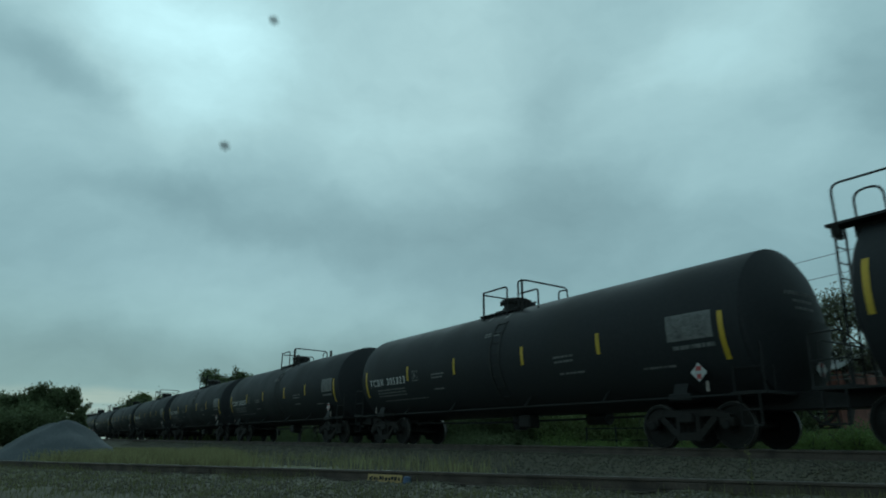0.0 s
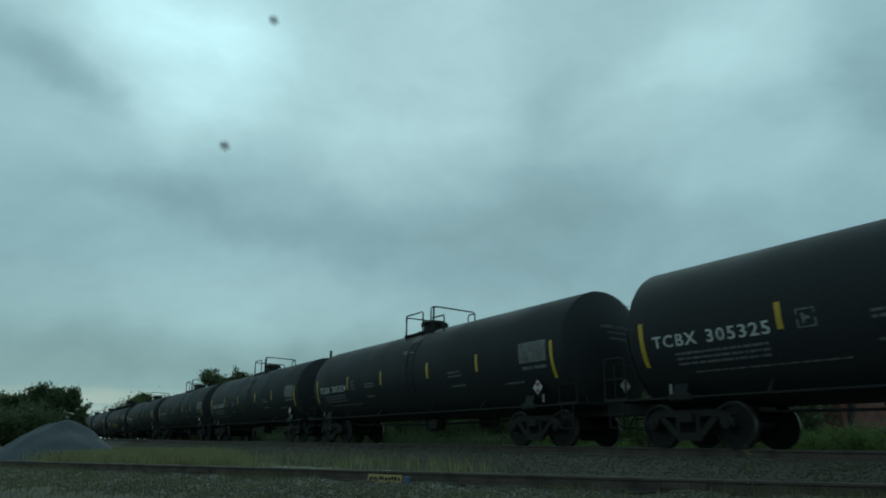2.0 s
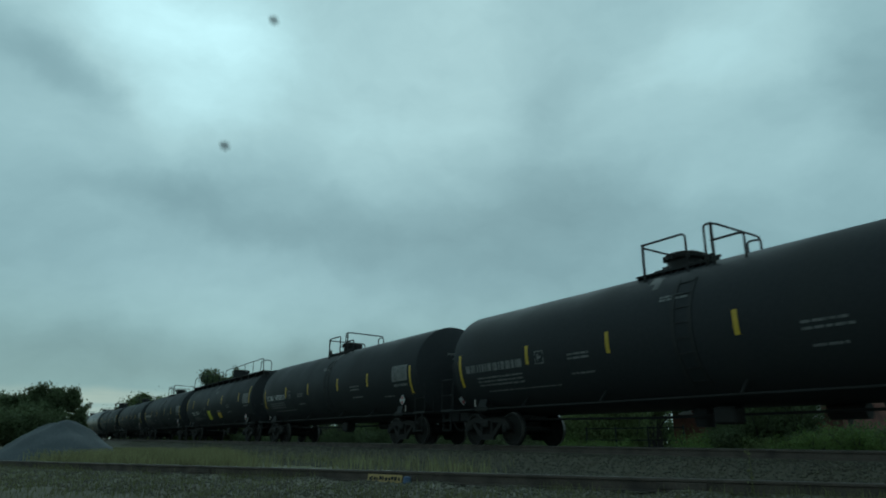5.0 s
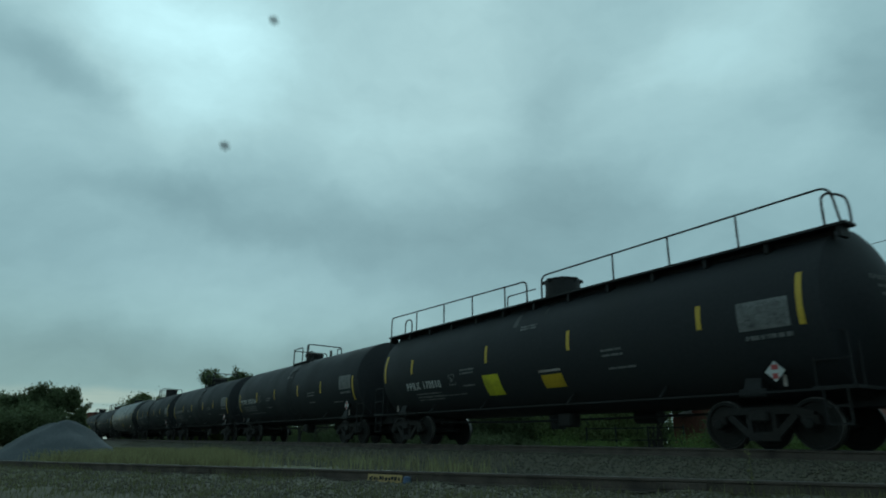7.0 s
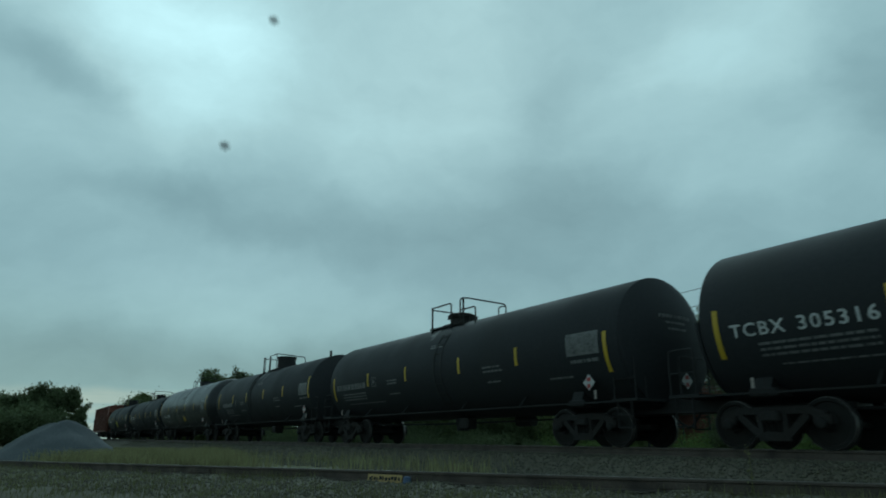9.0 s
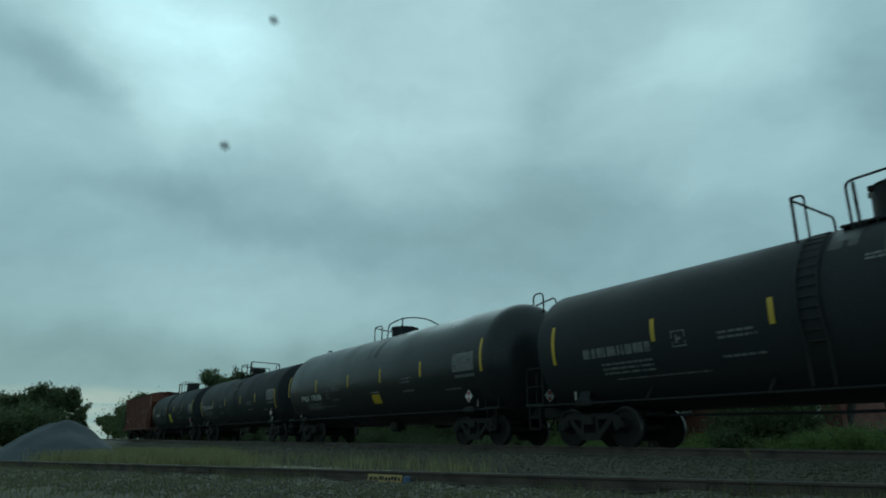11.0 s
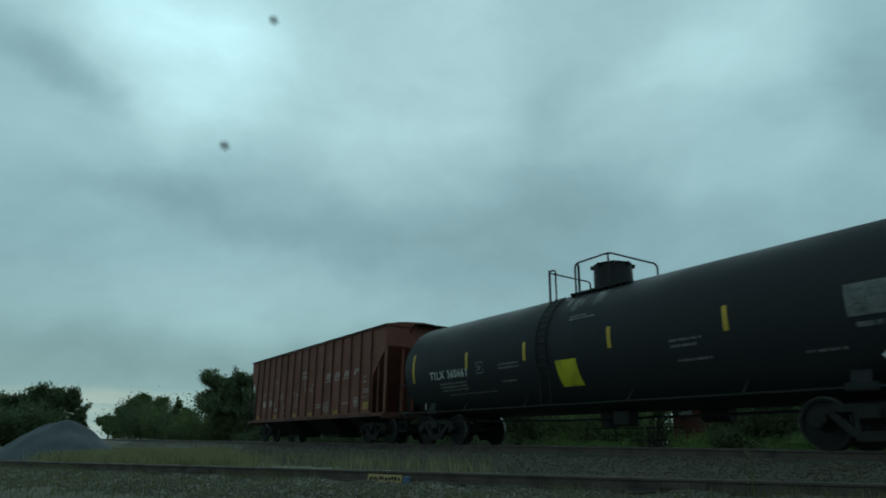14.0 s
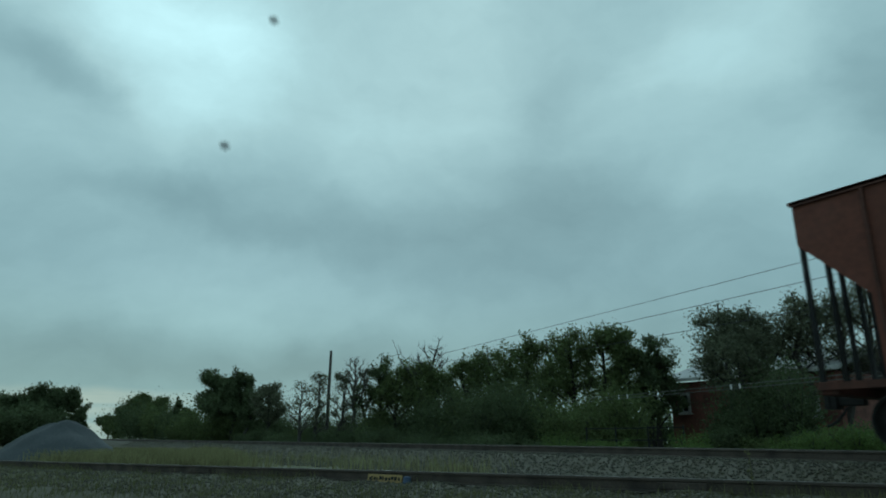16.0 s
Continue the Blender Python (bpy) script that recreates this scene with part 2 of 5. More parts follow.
def tube(bm, points, radius, sides=6, close=True):
    """A round bar through the points; radius: one number, or one for each point."""
    points = [Vector(p) for p in points]
    rings = []
    x = None
    for i, p in enumerate(points):
        d = (points[min(i + 1, len(points) - 1)] - points[max(i - 1, 0)]).normalized()
        if x is None:
            x = d.orthogonal().normalized()
        else:
            x = (x - d * x.dot(d)).normalized()
        y = d.cross(x)
        r = radius[i] if isinstance(radius, (list, tuple)) else radius
        rings.append([bm.verts.new(p + (x * math.cos(k * math.tau / sides) + y * math.sin(k * math.tau / sides)) * r) for k in range(sides)])
    for a, b in zip(rings, rings[1:]):
        for k in range(sides):
            bm.faces.new((a[k], a[(k + 1) % sides], b[(k + 1) % sides], b[k]))
    if close:
        bm.faces.new(rings[0][::-1])
        bm.faces.new(rings[-1])
    return bm


def hoop(points, corner=0.12, steps=4):
    """The points of a bent bar, with its inner corners rounded."""
    points = [Vector(p) for p in points]
    out = [points[0]]
    for a, b, c in zip(points, points[1:], points[2:]):
        r = min(corner, (b - a).length * 0.45, (c - b).length * 0.45)
        p, q = b + (a - b).normalized() * r, b + (c - b).normalized() * r
        out += [p.lerp(b, s / steps).lerp(b.lerp(q, s / steps), s / steps) for s in range(steps + 1)]
    return out + [points[-1]]


def revolve(bm, profile, axis="X", sides=32):
    """profile: (along, radius) rows; a radius of 0 closes the end."""
    def spot(a, r, k):
        c, s = r * math.cos(k * math.tau / sides), r * math.sin(k * math.tau / sides)
        return (a, c, s) if axis == "X" else (c, a, s) if axis == "Y" else (c, s, a)
    rings = [[bm.verts.new(spot(a, 0, 0))] if r == 0 else [bm.verts.new(spot(a, r, k)) for k in range(sides)] for a, r in profile]
    for p, q in zip(rings, rings[1:]):
        for k in range(sides):
            j = (k + 1) % sides
            if len(p) == 1 and len(q) == 1:
                continue
            if len(p) == 1:
                bm.faces.new((p[0], q[j], q[k]))
            elif len(q) == 1:
                bm.faces.new((p[k], p[j], q[0]))
            else:
                bm.faces.new((p[k], p[j], q[j], q[k]))
    return bm


def plate(bm, outline, depth, at, u, v):
    """A flat outline (rows of two numbers) in the plane of u and v, given depth along their normal."""
    u, v, at = Vector(u), Vector(v), Vector(at)
    n = u.cross(v).normalized() * depth
    a = [bm.verts.new(at + u * p + v * q) for p, q in outline]
    b = [bm.verts.new(at + u * p + v * q + n) for p, q in outline]
    bm.faces.new(a[::-1])
    bm.faces.new(b)
    for i in range(len(a)):
        j = (i + 1) % len(a)
        bm.faces.new((a[i], a[j], b[j], b[i]))
    return bm


def raw_mesh(name, verts, faces, material):
    """verts: n x 3, faces: m x k arrays."""
    me = bpy.data.meshes.new(name)
    faces = np.asarray(faces, dtype=np.int32)
    me.vertices.add(len(verts))
    me.vertices.foreach_set("co", np.asarray(verts, dtype=np.float32).ravel())
    me.loops.add(faces.size)
    me.loops.foreach_set("vertex_index", faces.ravel())
    me.polygons.add(len(faces))
    me.polygons.foreach_set("loop_start", np.arange(0, faces.size, faces.shape[1], dtype=np.int32))
    me.update(calc_edges=True)
    me.materials.append(material)
    return me

# ---- ground and tracks ----
SPUR_A, SPUR_B = Vector((-3.7, 8.4, -0.32)), Vector((-20.8, 0.0, -0.465))      # two places on the spur's rail top


def smooth(a, b, x):
    s = np.clip((x - a) / (b - a), 0, 1)
    return s * s * (3 - 2 * s)


def spur_off(x, y):
    """Metres across from the spur's rail (towards the viewer: positive), and metres along it from SPUR_A."""
    d = (SPUR_B - SPUR_A).to_2d().normalized()
    return (y - SPUR_A.y) * d.x - (x - SPUR_A.x) * d.y, (x - SPUR_A.x) * d.x + (y - SPUR_A.y) * d.y


def ground_z(x, y):
    x, y = np.asarray(x, float), np.asarray(y, float)
    across, along = spur_off(x, y)
    top = -0.50 - 0.0075 * np.clip(along, 0, 40)                       # the foot of the spur's rail
    z = top - 0.10 * smooth(0.5, 4.0, across) - 0.6 * smooth(3.0, 9.0, across)
    bed = smooth(10.0, 11.5, y) * (1 - smooth(14.3, 15.6, y))
    z = np.where(y > 10.0, np.maximum(z, -0.58), z)
    z = z * (1 - bed) + -0.19 * bed
    z = np.where(y > 14.3, -0.45 + (z + 0.45) * (1 - smooth(14.3, 16, y)), z)
    near = np.exp(-(x * x + y * y) / 60.0 ** 2)
    bumps = 0.03 * np.sin(x * 1.7 + 1.3 * np.sin(y * 0.9)) * np.sin(y * 1.3 + 0.7 * x) + 0.02 * np.sin(x * 4.1 + y * 3.3)
    return z + bumps * near * (1 - bed)


def build_ground():
    def axis(lo, hi, fine_lo, fine_hi, step):
        fine = np.arange(fine_lo, fine_hi + step, step)
        below = fine_lo - np.geomspace(step, fine_lo - lo, 26)[::-1]
        above = fine_hi + np.geomspace(step, hi - fine_hi, 26)
        return np.concatenate([below, fine, above + step])
    xs, ys = axis(-1500, 1500, -34, 8, 0.22), axis(-1500, 1500, -2, 17, 0.16)
    gx, gy = np.meshgrid(xs, ys, indexing="ij")
    co = np.stack([gx, gy, ground_z(gx, gy)], -1).reshape(-1, 3)
    n, m = len(xs), len(ys)
    i, j = np.meshgrid(np.arange(n - 1), np.arange(m - 1), indexing="ij")
    a = (i * m + j).ravel()
    me = raw_mesh("ground", co, np.stack([a, a + m, a + m + 1, a + 1], -1), GROUND)
    me.shade_smooth()
    thing("ground", "dark gravel and thin turf beside the railway", "ground", kind="structure", data=me)


def rail_bm(length):
    """A flat-bottomed rail along x, its head's top at z = 0."""
    prof = [(-0.07, -0.172), (0.07, -0.172), (0.07, -0.16), (0.012, -0.145), (0.010, -0.045), (0.035, -0.035), (0.036, -0.008), (0.028, 0.0),
            (-0.028, 0.0), (-0.036, -0.008), (-0.035, -0.035), (-0.010, -0.045), (-0.012, -0.145), (-0.07, -0.16)]
    bm = bmesh.new()
    plate(bm, prof, length, (0, 0, 0), (0, 1, 0), (0, 0, 1))
    return bm


def build_tracks():
    track = thing("main_track", "dark timber-sleepered railway track on a ballast bed", "railway track", kind="structure")
    track.location = (0, TRACK_Y, 0)
    for side in (-0.7525, 0.7525):
        rail = part("rail", rail_bm(900.0), RUST, track, "brown rusted steel rail")
        rail.location = (-600, side, 0)
        head = bmesh.new()
        box(head, (450, 0, 0.001), (900, 0.05, 0.006))
        part("rail_head", head, HEAD, rail, "polished running surface")
    spur = thing("spur_rail", "rusty steel rail of a diverging spur lying on gravel", "rail", kind="structure")
    d = SPUR_B - SPUR_A
    ang = math.atan2(d.y, d.x)
    spur.matrix_world = Matrix.Translation(SPUR_A) @ Matrix.Rotation(ang, 4, "Z") @ Matrix.Rotation(-math.asin(d.z / d.length), 4, "Y")
    bm = rail_bm(75.0)
    bmesh.ops.translate(bm, verts=bm.verts[:], vec=(-12, 0, 0))
    part("rail", bm, RUST, spur, "brown rusted steel rail")
    head = bmesh.new()
    box(head, (25.5, 0, 0.001), (75, 0.046, 0.006))
    part("rail_head", head, HEAD, spur, "worn grey running surface")
    for x in (2.2, -0.6 + 12.0):
        bm = bmesh.new()
        for s in (-1, 1):
            box(bm, (x, s * 0.03, -0.095), (0.62, 0.02, 0.09), bevel=0.006)
            for k in range(4):
                box(bm, (x - 0.22 + 0.15 * k, s * 0.046, -0.095), (0.03, 0.02, 0.03))
        part("joint_bar", bm, RUST, spur)
    return track


def scatter_stones(name, count, region, size, seed, label):
    """Loose stones as squashed octahedra. region: a function that gives x, y for n stones."""
    rng = np.random.default_rng(seed)
    x, y = region(rng, count)
    base = np.array([(1, 0, 0), (-1, 0, 0), (0, 1, 0), (0, -1, 0), (0, 0, 1), (0, 0, -1)], float)
    r = size * rng.uniform(0.5, 1.35, (len(x), 1, 1)) * rng.uniform(0.55, 1.2, (len(x), 6, 1))
    q = rng.normal(size=(len(x), 3, 3))
    q, _ = np.linalg.qr(q)
    v = np.einsum("kj,nji->nki", base, q) * r
    v[:, :, 2] *= 0.75
    v += np.stack([x, y, ground_z(x, y) + size * 0.35], -1)[:, None, :]
    f = np.array([(0, 2, 4), (2, 1, 4), (1, 3, 4), (3, 0, 4), (2, 0, 5), (1, 2, 5), (3, 1, 5), (0, 3, 5)])
    faces = (np.arange(len(x)) * 6)[:, None, None] + f[None]
    thing(name, label, "gravel", kind="stuff", data=raw_mesh(name, v.reshape(-1, 3), faces.reshape(-1, 3), STONE))


def along_main(rng, n):
    x = -2.0 - 74.0 * rng.random(n) ** 1.9
    return x, rng.uniform(7.2, 11.95, n)


def along_spur(rng, n):
    d = (SPUR_B - SPUR_A).to_2d().normalized()
    s = -3.0 + 22.0 * rng.random(n) ** 1.3
    a = rng.uniform(-1.7, 3.2, n)
    return SPUR_A.x + d.x * s - d.y * a, SPUR_A.y + d.y * s + d.x * a


def blades(name, x, y, height, width, material, seed, label, category):
    """Grass: thin bent blades of two quads each."""
    rng = np.random.default_rng(seed)
    n = len(x)
    h, ang = height * rng.uniform(0.4, 1.2, n), rng.uniform(0, math.tau, n)
    lean = h * rng.uniform(0.1, 0.7, n)
    way = np.stack([np.cos(ang), np.sin(ang), 0 * ang], -1)
    side = np.stack([-np.sin(ang), np.cos(ang), 0 * ang], -1) * (width * rng.uniform(0.5, 1.3, n))[:, None]
    foot = np.stack([x, y, ground_z(x, y) - 0.02], -1)
    upv = np.array([0, 0, 1.0])
    mid = foot + way * (lean * 0.3)[:, None] + upv * (h * 0.6)[:, None]
    tip = foot + way * lean[:, None] + upv * h[:, None]
    v = np.stack([foot - side, foot + side, mid + side * 0.7, mid - side * 0.7, tip + side * 0.1, tip - side * 0.1], 1)
    f = np.array([(0, 1, 2, 3), (3, 2, 4, 5)])
    faces = (np.arange(n) * 6)[:, None, None] + f[None]
    return thing(name, label, category, kind="stuff", data=raw_mesh(name, v.reshape(-1, 3), faces.reshape(-1, 4), material))


def build_grass():
    rng = np.random.default_rng(5)
    n = 60000
    x, y = -9.0 - 36 * rng.random(n) ** 1.2, np.zeros(n)
    y = np.where(rng.random(n) < 0.86, rng.uniform(0.05, 0.28, n) * -x, rng.uniform(0.05, 0.75, n) * -x) + rng.normal(0, 0.4, n)
    ok = (y < 10.3) & (y > 0.5 * (x + 23.0)) & (np.sin(x * 1.1 + 2 * np.sin(y * 0.8)) + np.sin(y * 1.7 + x * 0.4) + rng.normal(0, 0.7, n) > -0.5)
    blades("verge_grass", x[ok], y[ok], 0.40, 0.010, STRAW, 6, "tall yellow-green grass verge between the tracks", "grass")
    x, y = rng.uniform(-19, -2.5, 14000), rng.uniform(0, 1, 14000)
    y = 3.0 + (x + 13.5) * 0.49 - 4.2 * y ** 0.8
    ok = np.hypot(x, y) > 5.0
    d = (SPUR_B - SPUR_A).to_2d().normalized()
    s, a = rng.uniform(-2, 22, 7000), np.abs(rng.normal(0, 0.22, 7000)) + 0.09
    a[::3] *= -1
    keep = np.sin(s * 2.1) + np.sin(s * 0.8 + 1) + rng.normal(0, 0.5, 7000) > 0.1
    keep &= (s < 6.2) | (s > 8.2)
    s, a = s[keep], a[keep]
    blades("rail_weeds", SPUR_A.x + d.x * s - d.y * a, SPUR_A.y + d.y * s + d.x * a, 0.15, 0.005, GRASS, 9, "weeds growing along the spur rail", "weeds")
    blades("near_weeds", x[ok], y[ok], 0.10, 0.006, GRASS, 7, "short weeds in the gravel", "weeds")
    x, y = rng.uniform(-75, -2, 18000), 15.2 + 6 * rng.random(18000) ** 1.5
    blades("far_grass", x, y, 0.30, 0.015, GRASS, 8, "rough grass on the far side of the track", "grass")


def build_pile():
    bm = bmesh.new()
    rows, cols = 22, 56
    c = Vector((-31.0, 1.95, 0))
    base = float(ground_z(c.x, c.y)) - 0.1
    rings = []
    for i in range(rows + 1):
        s = i / rows
        ring = []
        for k in range(cols):
            a = k * math.tau / cols
            wide = 2.55 * s
            p = Vector((math.cos(a) * wide * 1.15, math.sin(a) * wide * 0.98, 0))
            h = 2.05 * (1.03 - math.sqrt(s * s + 0.06)) + 0.05
            h *= 1 - 0.10 * math.exp(-((p.x + p.y * 0.6) / 0.35) ** 2) * (1 - s)
            h += 0.10 * noise.noise(p * 1.3) + 0.03 * noise.noise(p * 5) if 0 < s < 0.97 else 0
            ring.append(bm.verts.new((c.x + p.x, c.y + p.y, base + max(h, 0))))
        rings.append(ring)
    for a, b in zip(rings, rings[1:]):
        for k in range(cols):
            j = (k + 1) % cols
            bm.faces.new((a[k], a[j], b[j], b[k]))
    bmesh.ops.remove_doubles(bm, verts=bm.verts[:], dist=0.001)
    thing("gravel_pile", "grey-blue heap of crushed gravel on the verge", "gravel pile", kind="stuff", data=mesh_of("gravel_pile", bm, PILE))


def ang_of(d):
    return math.atan2(d.y, d.x)


def build_rail_plate():
    d = (SPUR_B - SPUR_A).to_2d().normalized()
    out = Vector((-d.y, d.x))          # towards the viewer
    s = 6.84
    p = SPUR_A.to_2d() + d * s + out * 0.10
    z = -0.32 - 0.0085 * s
    sign = thing("track_marker_plate", "ochre yellow marker plate with dark illegible writing leaning on the rail", "marker plate")
    sign.matrix_world = Matrix.Translation((p.x, p.y, z - 0.165)) @ Matrix.Rotation(ang_of(d) + math.pi, 4, "Z") @ Matrix.Rotation(radians(-12), 4, "X")
    bm = bmesh.new()
    box(bm, (0, 0, 0.055), (0.68, 0.014, 0.125), bevel=0.004)
    part("board", bm, TAG, sign)
    rng = random.Random(4)
    bm = bmesh.new()
    x = -0.30
    while x < 0.28:
        w = rng.uniform(0.02, 0.05)
        box(bm, (x + w / 2, -0.009, 0.055 + rng.uniform(-0.01, 0.01)), (w, 0.006, rng.uniform(0.03, 0.06)))
        x += w + rng.uniform(0.01, 0.03)
    part("writing", bm, BLACK, sign, "dark illegible writing")
    cap = thing("blue_cap", "faded blue plastic cap lying beside the rail", "plastic cap")
    q = SPUR_A.to_2d() + d * (s - 0.47) + out * 0.13
    cap.location = (q.x, q.y, z - 0.175)
    bm = bmesh.new()
    revolve(bm, [(0, 0), (0, 0.07), (0.09, 0.065), (0.11, 0.05), (0.11, 0)], "Z", 14)
    part("shell", bm, BLUE, cap)


# ---- railway cars ----
R = 1.6                   # tank radius; a round-ended car is wider
AXIS = 2.42               # height of the tank's axis over the rail


CAR_R = [R]               # radius of the car in hand


def wrap(bm, off=0.006, radius=None):
    """Bends what is drawn flat in x and z (z = height over the rail) onto the tank's near side; y stays as depth."""
    r = radius or CAR_R[0]
    for v in bm.verts:
        a = (v.co.z - AXIS) / r
        d = r + off - v.co.y
        v.co = Vector((v.co.x, -d * math.cos(a), AXIS + d * math.sin(a)))
    return bm


def band(bm, x0, x1, z0, z1, depth=0.004, cuts=6):
    """A thin plate drawn flat, cut in rows so that it bends with the tank."""
    rows = []
    for i in range(cuts + 1):
        z = z0 + (z1 - z0) * i / cuts
        rows.append([bm.verts.new((x, y, z)) for x, y in ((x0, -depth), (x1, -depth), (x1, 0), (x0, 0))])
    for a, b in zip(rows, rows[1:]):
        for k in range(4):
            bm.faces.new((a[k], a[(k + 1) % 4], b[(k + 1) % 4], b[k]))
    bm.faces.new(rows[0])
    bm.faces.new(rows[-1])
    return bm


def bars(bm, rng, x0, x1, z, height, gap=0.03):
    """A row of plain bars in place of small writing."""
    x = x0
    while x < x1 - 0.03:
        w = min(rng.uniform(0.06, 0.28), x1 - x)
        box(bm, (x + w / 2, 0, z), (w, 0.003, height))
        x += w + gap
    return bm


def letters(text, height, x, z, width=None):
    """Lettering drawn flat in x and z from the built-in font, with its foot at z."""
    curve = bpy.data.curves.new("letters", "FONT")
    curve.body, curve.size, curve.extrude, curve.resolution_u, curve.space_character = text, height / 0.72, 0.0015, 3, 1.18
    curve.offset = height * 0.02
    ob = bpy.data.objects.new("letters", curve)
    me = bpy.data.meshes.new_from_object(ob)
    bm = bmesh.new()
    bm.from_mesh(me)
    bpy.data.objects.remove(ob)
    bpy.data.curves.remove(curve)
    bpy.data.meshes.remove(me)
    long = max(v.co.x for v in bm.verts)
    k = width / long if width else 1.0
    for v in bm.verts:
        v.co = Vector((x + v.co.x * k, -v.co.z, z + v.co.y))
    return bm


def wheelset_bm():
    bm = bmesh.new()
    for s in (-1, 1):
        rim = [(0.66, 0.10), (0.66, 0.16), (0.705, 0.38), (0.69, 0.40), (0.69, 0.485), (0.715, 0.485), (0.735, 0.46), (0.82, 0.452),
               (0.825, 0.39), (0.79, 0.37), (0.80, 0.16), (0.84, 0.12), (0.84, 0.08), (0.98, 0.08), (0.98, 0)]
        revolve(bm, [(a * s, r) for a, r in rim], "Y", 28)
    revolve(bm, [(-0.68, 0.085), (0.0, 0.075), (0.68, 0.085)], "Y", 12)
    return bm


WHEELSET = mesh_of("wheelset", wheelset_bm(), WHEEL)


def rim_bm(s):
    bm = bmesh.new()
    revolve(bm, [(s * 0.820, 0.449), (s * 0.824, 0.451), (s * 0.822, 0.458), (s * 0.74, 0.464), (s * 0.74, 0.455)], "Y", 40)
    return bm


RIMS = [mesh_of("wheel_rim", rim_bm(s), TREAD) for s in (-1, 1)]


def truck_frame_bm():
    bm = bmesh.new()
    for s in (-1, 1):
        y = s * 1.0
        tube_w = 0.13
        beam(bm, (-0.62, y, 0.70), (0.62, y, 0.70), 0.12, tube_w)
        for e in (-1, 1):
            beam(bm, (e * 0.60, y, 0.71), (e * 0.98, y, 0.60), 0.13, tube_w)
            beam(bm, (e * 0.66, y, 0.62), (e * 0.27, y, 0.26), 0.11, tube_w)
            beam(bm, (e * 0.24, y, 0.24), (e * 0.24, y, 0.68), 0.09, tube_w)
            box(bm, (e * 0.89, y, 0.53), (0.30, 0.15, 0.16), bevel=0.02)
            beam(bm, (e * 1.03, y, 0.60), (e * 1.03, y, 0.44), 0.06, tube_w)
        beam(bm, (-0.30, y, 0.235), (0.30, y, 0.235), 0.10, 0.16)
    box(bm, (0, 0, 0.60), (0.36, 2.3, 0.20), bevel=0.03)
    box(bm, (0, 0, 0.76), (0.40, 0.42, 0.14), bevel=0.02)
    for e in (-1, 1):
        beam(bm, (e * 0.36, -0.75, 0.36), (e * 0.36, 0.75, 0.36), 0.07, 0.09)
    return bm


TRUCK_FRAME = mesh_of("truck_frame", truck_frame_bm(), TRUCK)


def spring_bm(s, dx):
    pts = [(dx + 0.05 * math.cos(k * 0.9), s * 1.0 + 0.05 * math.sin(k * 0.9), 0.29 + 0.21 * k / 34) for k in range(35)]
    return tube(bmesh.new(), pts, 0.012, 4)


SPRINGS = [mesh_of("spring", spring_bm(s, dx), TRUCK) for s in (-1, 1) for dx in (-0.12, 0.0, 0.12)]


def bearing_bm(s):
    bm = bmesh.new()
    return revolve(bm, [(s * 0.95, 0.10), (s * 1.09, 0.105), (s * 1.12, 0.08), (s * 1.13, 0.0)], "Y", 14)


BEARINGS = [mesh_of("bearing_cap", bearing_bm(s), WHEEL) for s in (-1, 1)]
WHEELS = []               # every wheelset, with its place on its truck


def add_truck(car, x):
    frame_ob = part("truck", TRUCK_FRAME, None, car, "cast steel two-axle truck")
    frame_ob.location = (x, 0, 0)
    for spring in SPRINGS:
        part("spring", spring, None, frame_ob)
    for e in (-0.89, 0.89):
        w = part("wheelset", WHEELSET, None, car, "dark steel wheelset with worn rims")
        w.location = (x + e, 0, 0.457)
        for rim, cap in zip(RIMS, BEARINGS):
            part("wheel_rim", rim, None, w, "worn bright wheel rim")
            part("bearing_cap", cap, None, w)
        WHEELS.append(w)


def coupler_bm(x, s):
    bm = bmesh.new()
    box(bm, (x, 0, 0.86), (0.55, 0.14, 0.16), bevel=0.02)
    plate(bm, [(0, -0.14), (0.12, -0.16), (0.26, -0.10), (0.27, 0.02), (0.17, 0.05), (0.12, 0.0), (0.10, 0.12), (0.0, 0.12)], 0.28,
          (x + s * 0.2, 0, 0.73), (s, 0, 0), (0, s, 0))
    tube(bm, hoop([(x - s * 0.05, -0.25, 0.75), (x + s * 0.15, -0.25, 0.5), (x + s * 0.42, -0.14, 0.42)], 0.15), 0.025, 6)
    return bm


def dish_depth(dish, r):
    """How far a shallow tank head stands out from its rim, at r from the axis."""
    return dish * (1 - (r / CAR_R[0]) ** 2)


def tank_profile(half, dish, blunt):
    """The outline of tank and heads: half length of the barrel, depth of the heads, how blunt they are (0: a sharp rim and a shallow dish)."""
    n = 12
    if blunt:
        rows = [(half + dish * math.sin(i / n * math.pi / 2), CAR_R[0] * max(math.cos(i / n * math.pi / 2), 0) ** blunt) for i in range(n + 1)]
    else:
        rows = [(half - 0.02, CAR_R[0]), (half, CAR_R[0] - 0.006), (half + 0.018, CAR_R[0] - 0.03)]
        rows += [(half + 0.02 + dish_depth(dish, CAR_R[0] * (1 - i / n)), CAR_R[0] * (1 - i / n)) for i in range(1, n + 1)]
    rows[-1] = (rows[-1][0], 0)
    left = [(-a, r) for a, r in rows]
    return left[::-1] + [(-half * 0.33, CAR_R[0]), (half * 0.33, CAR_R[0])] + rows


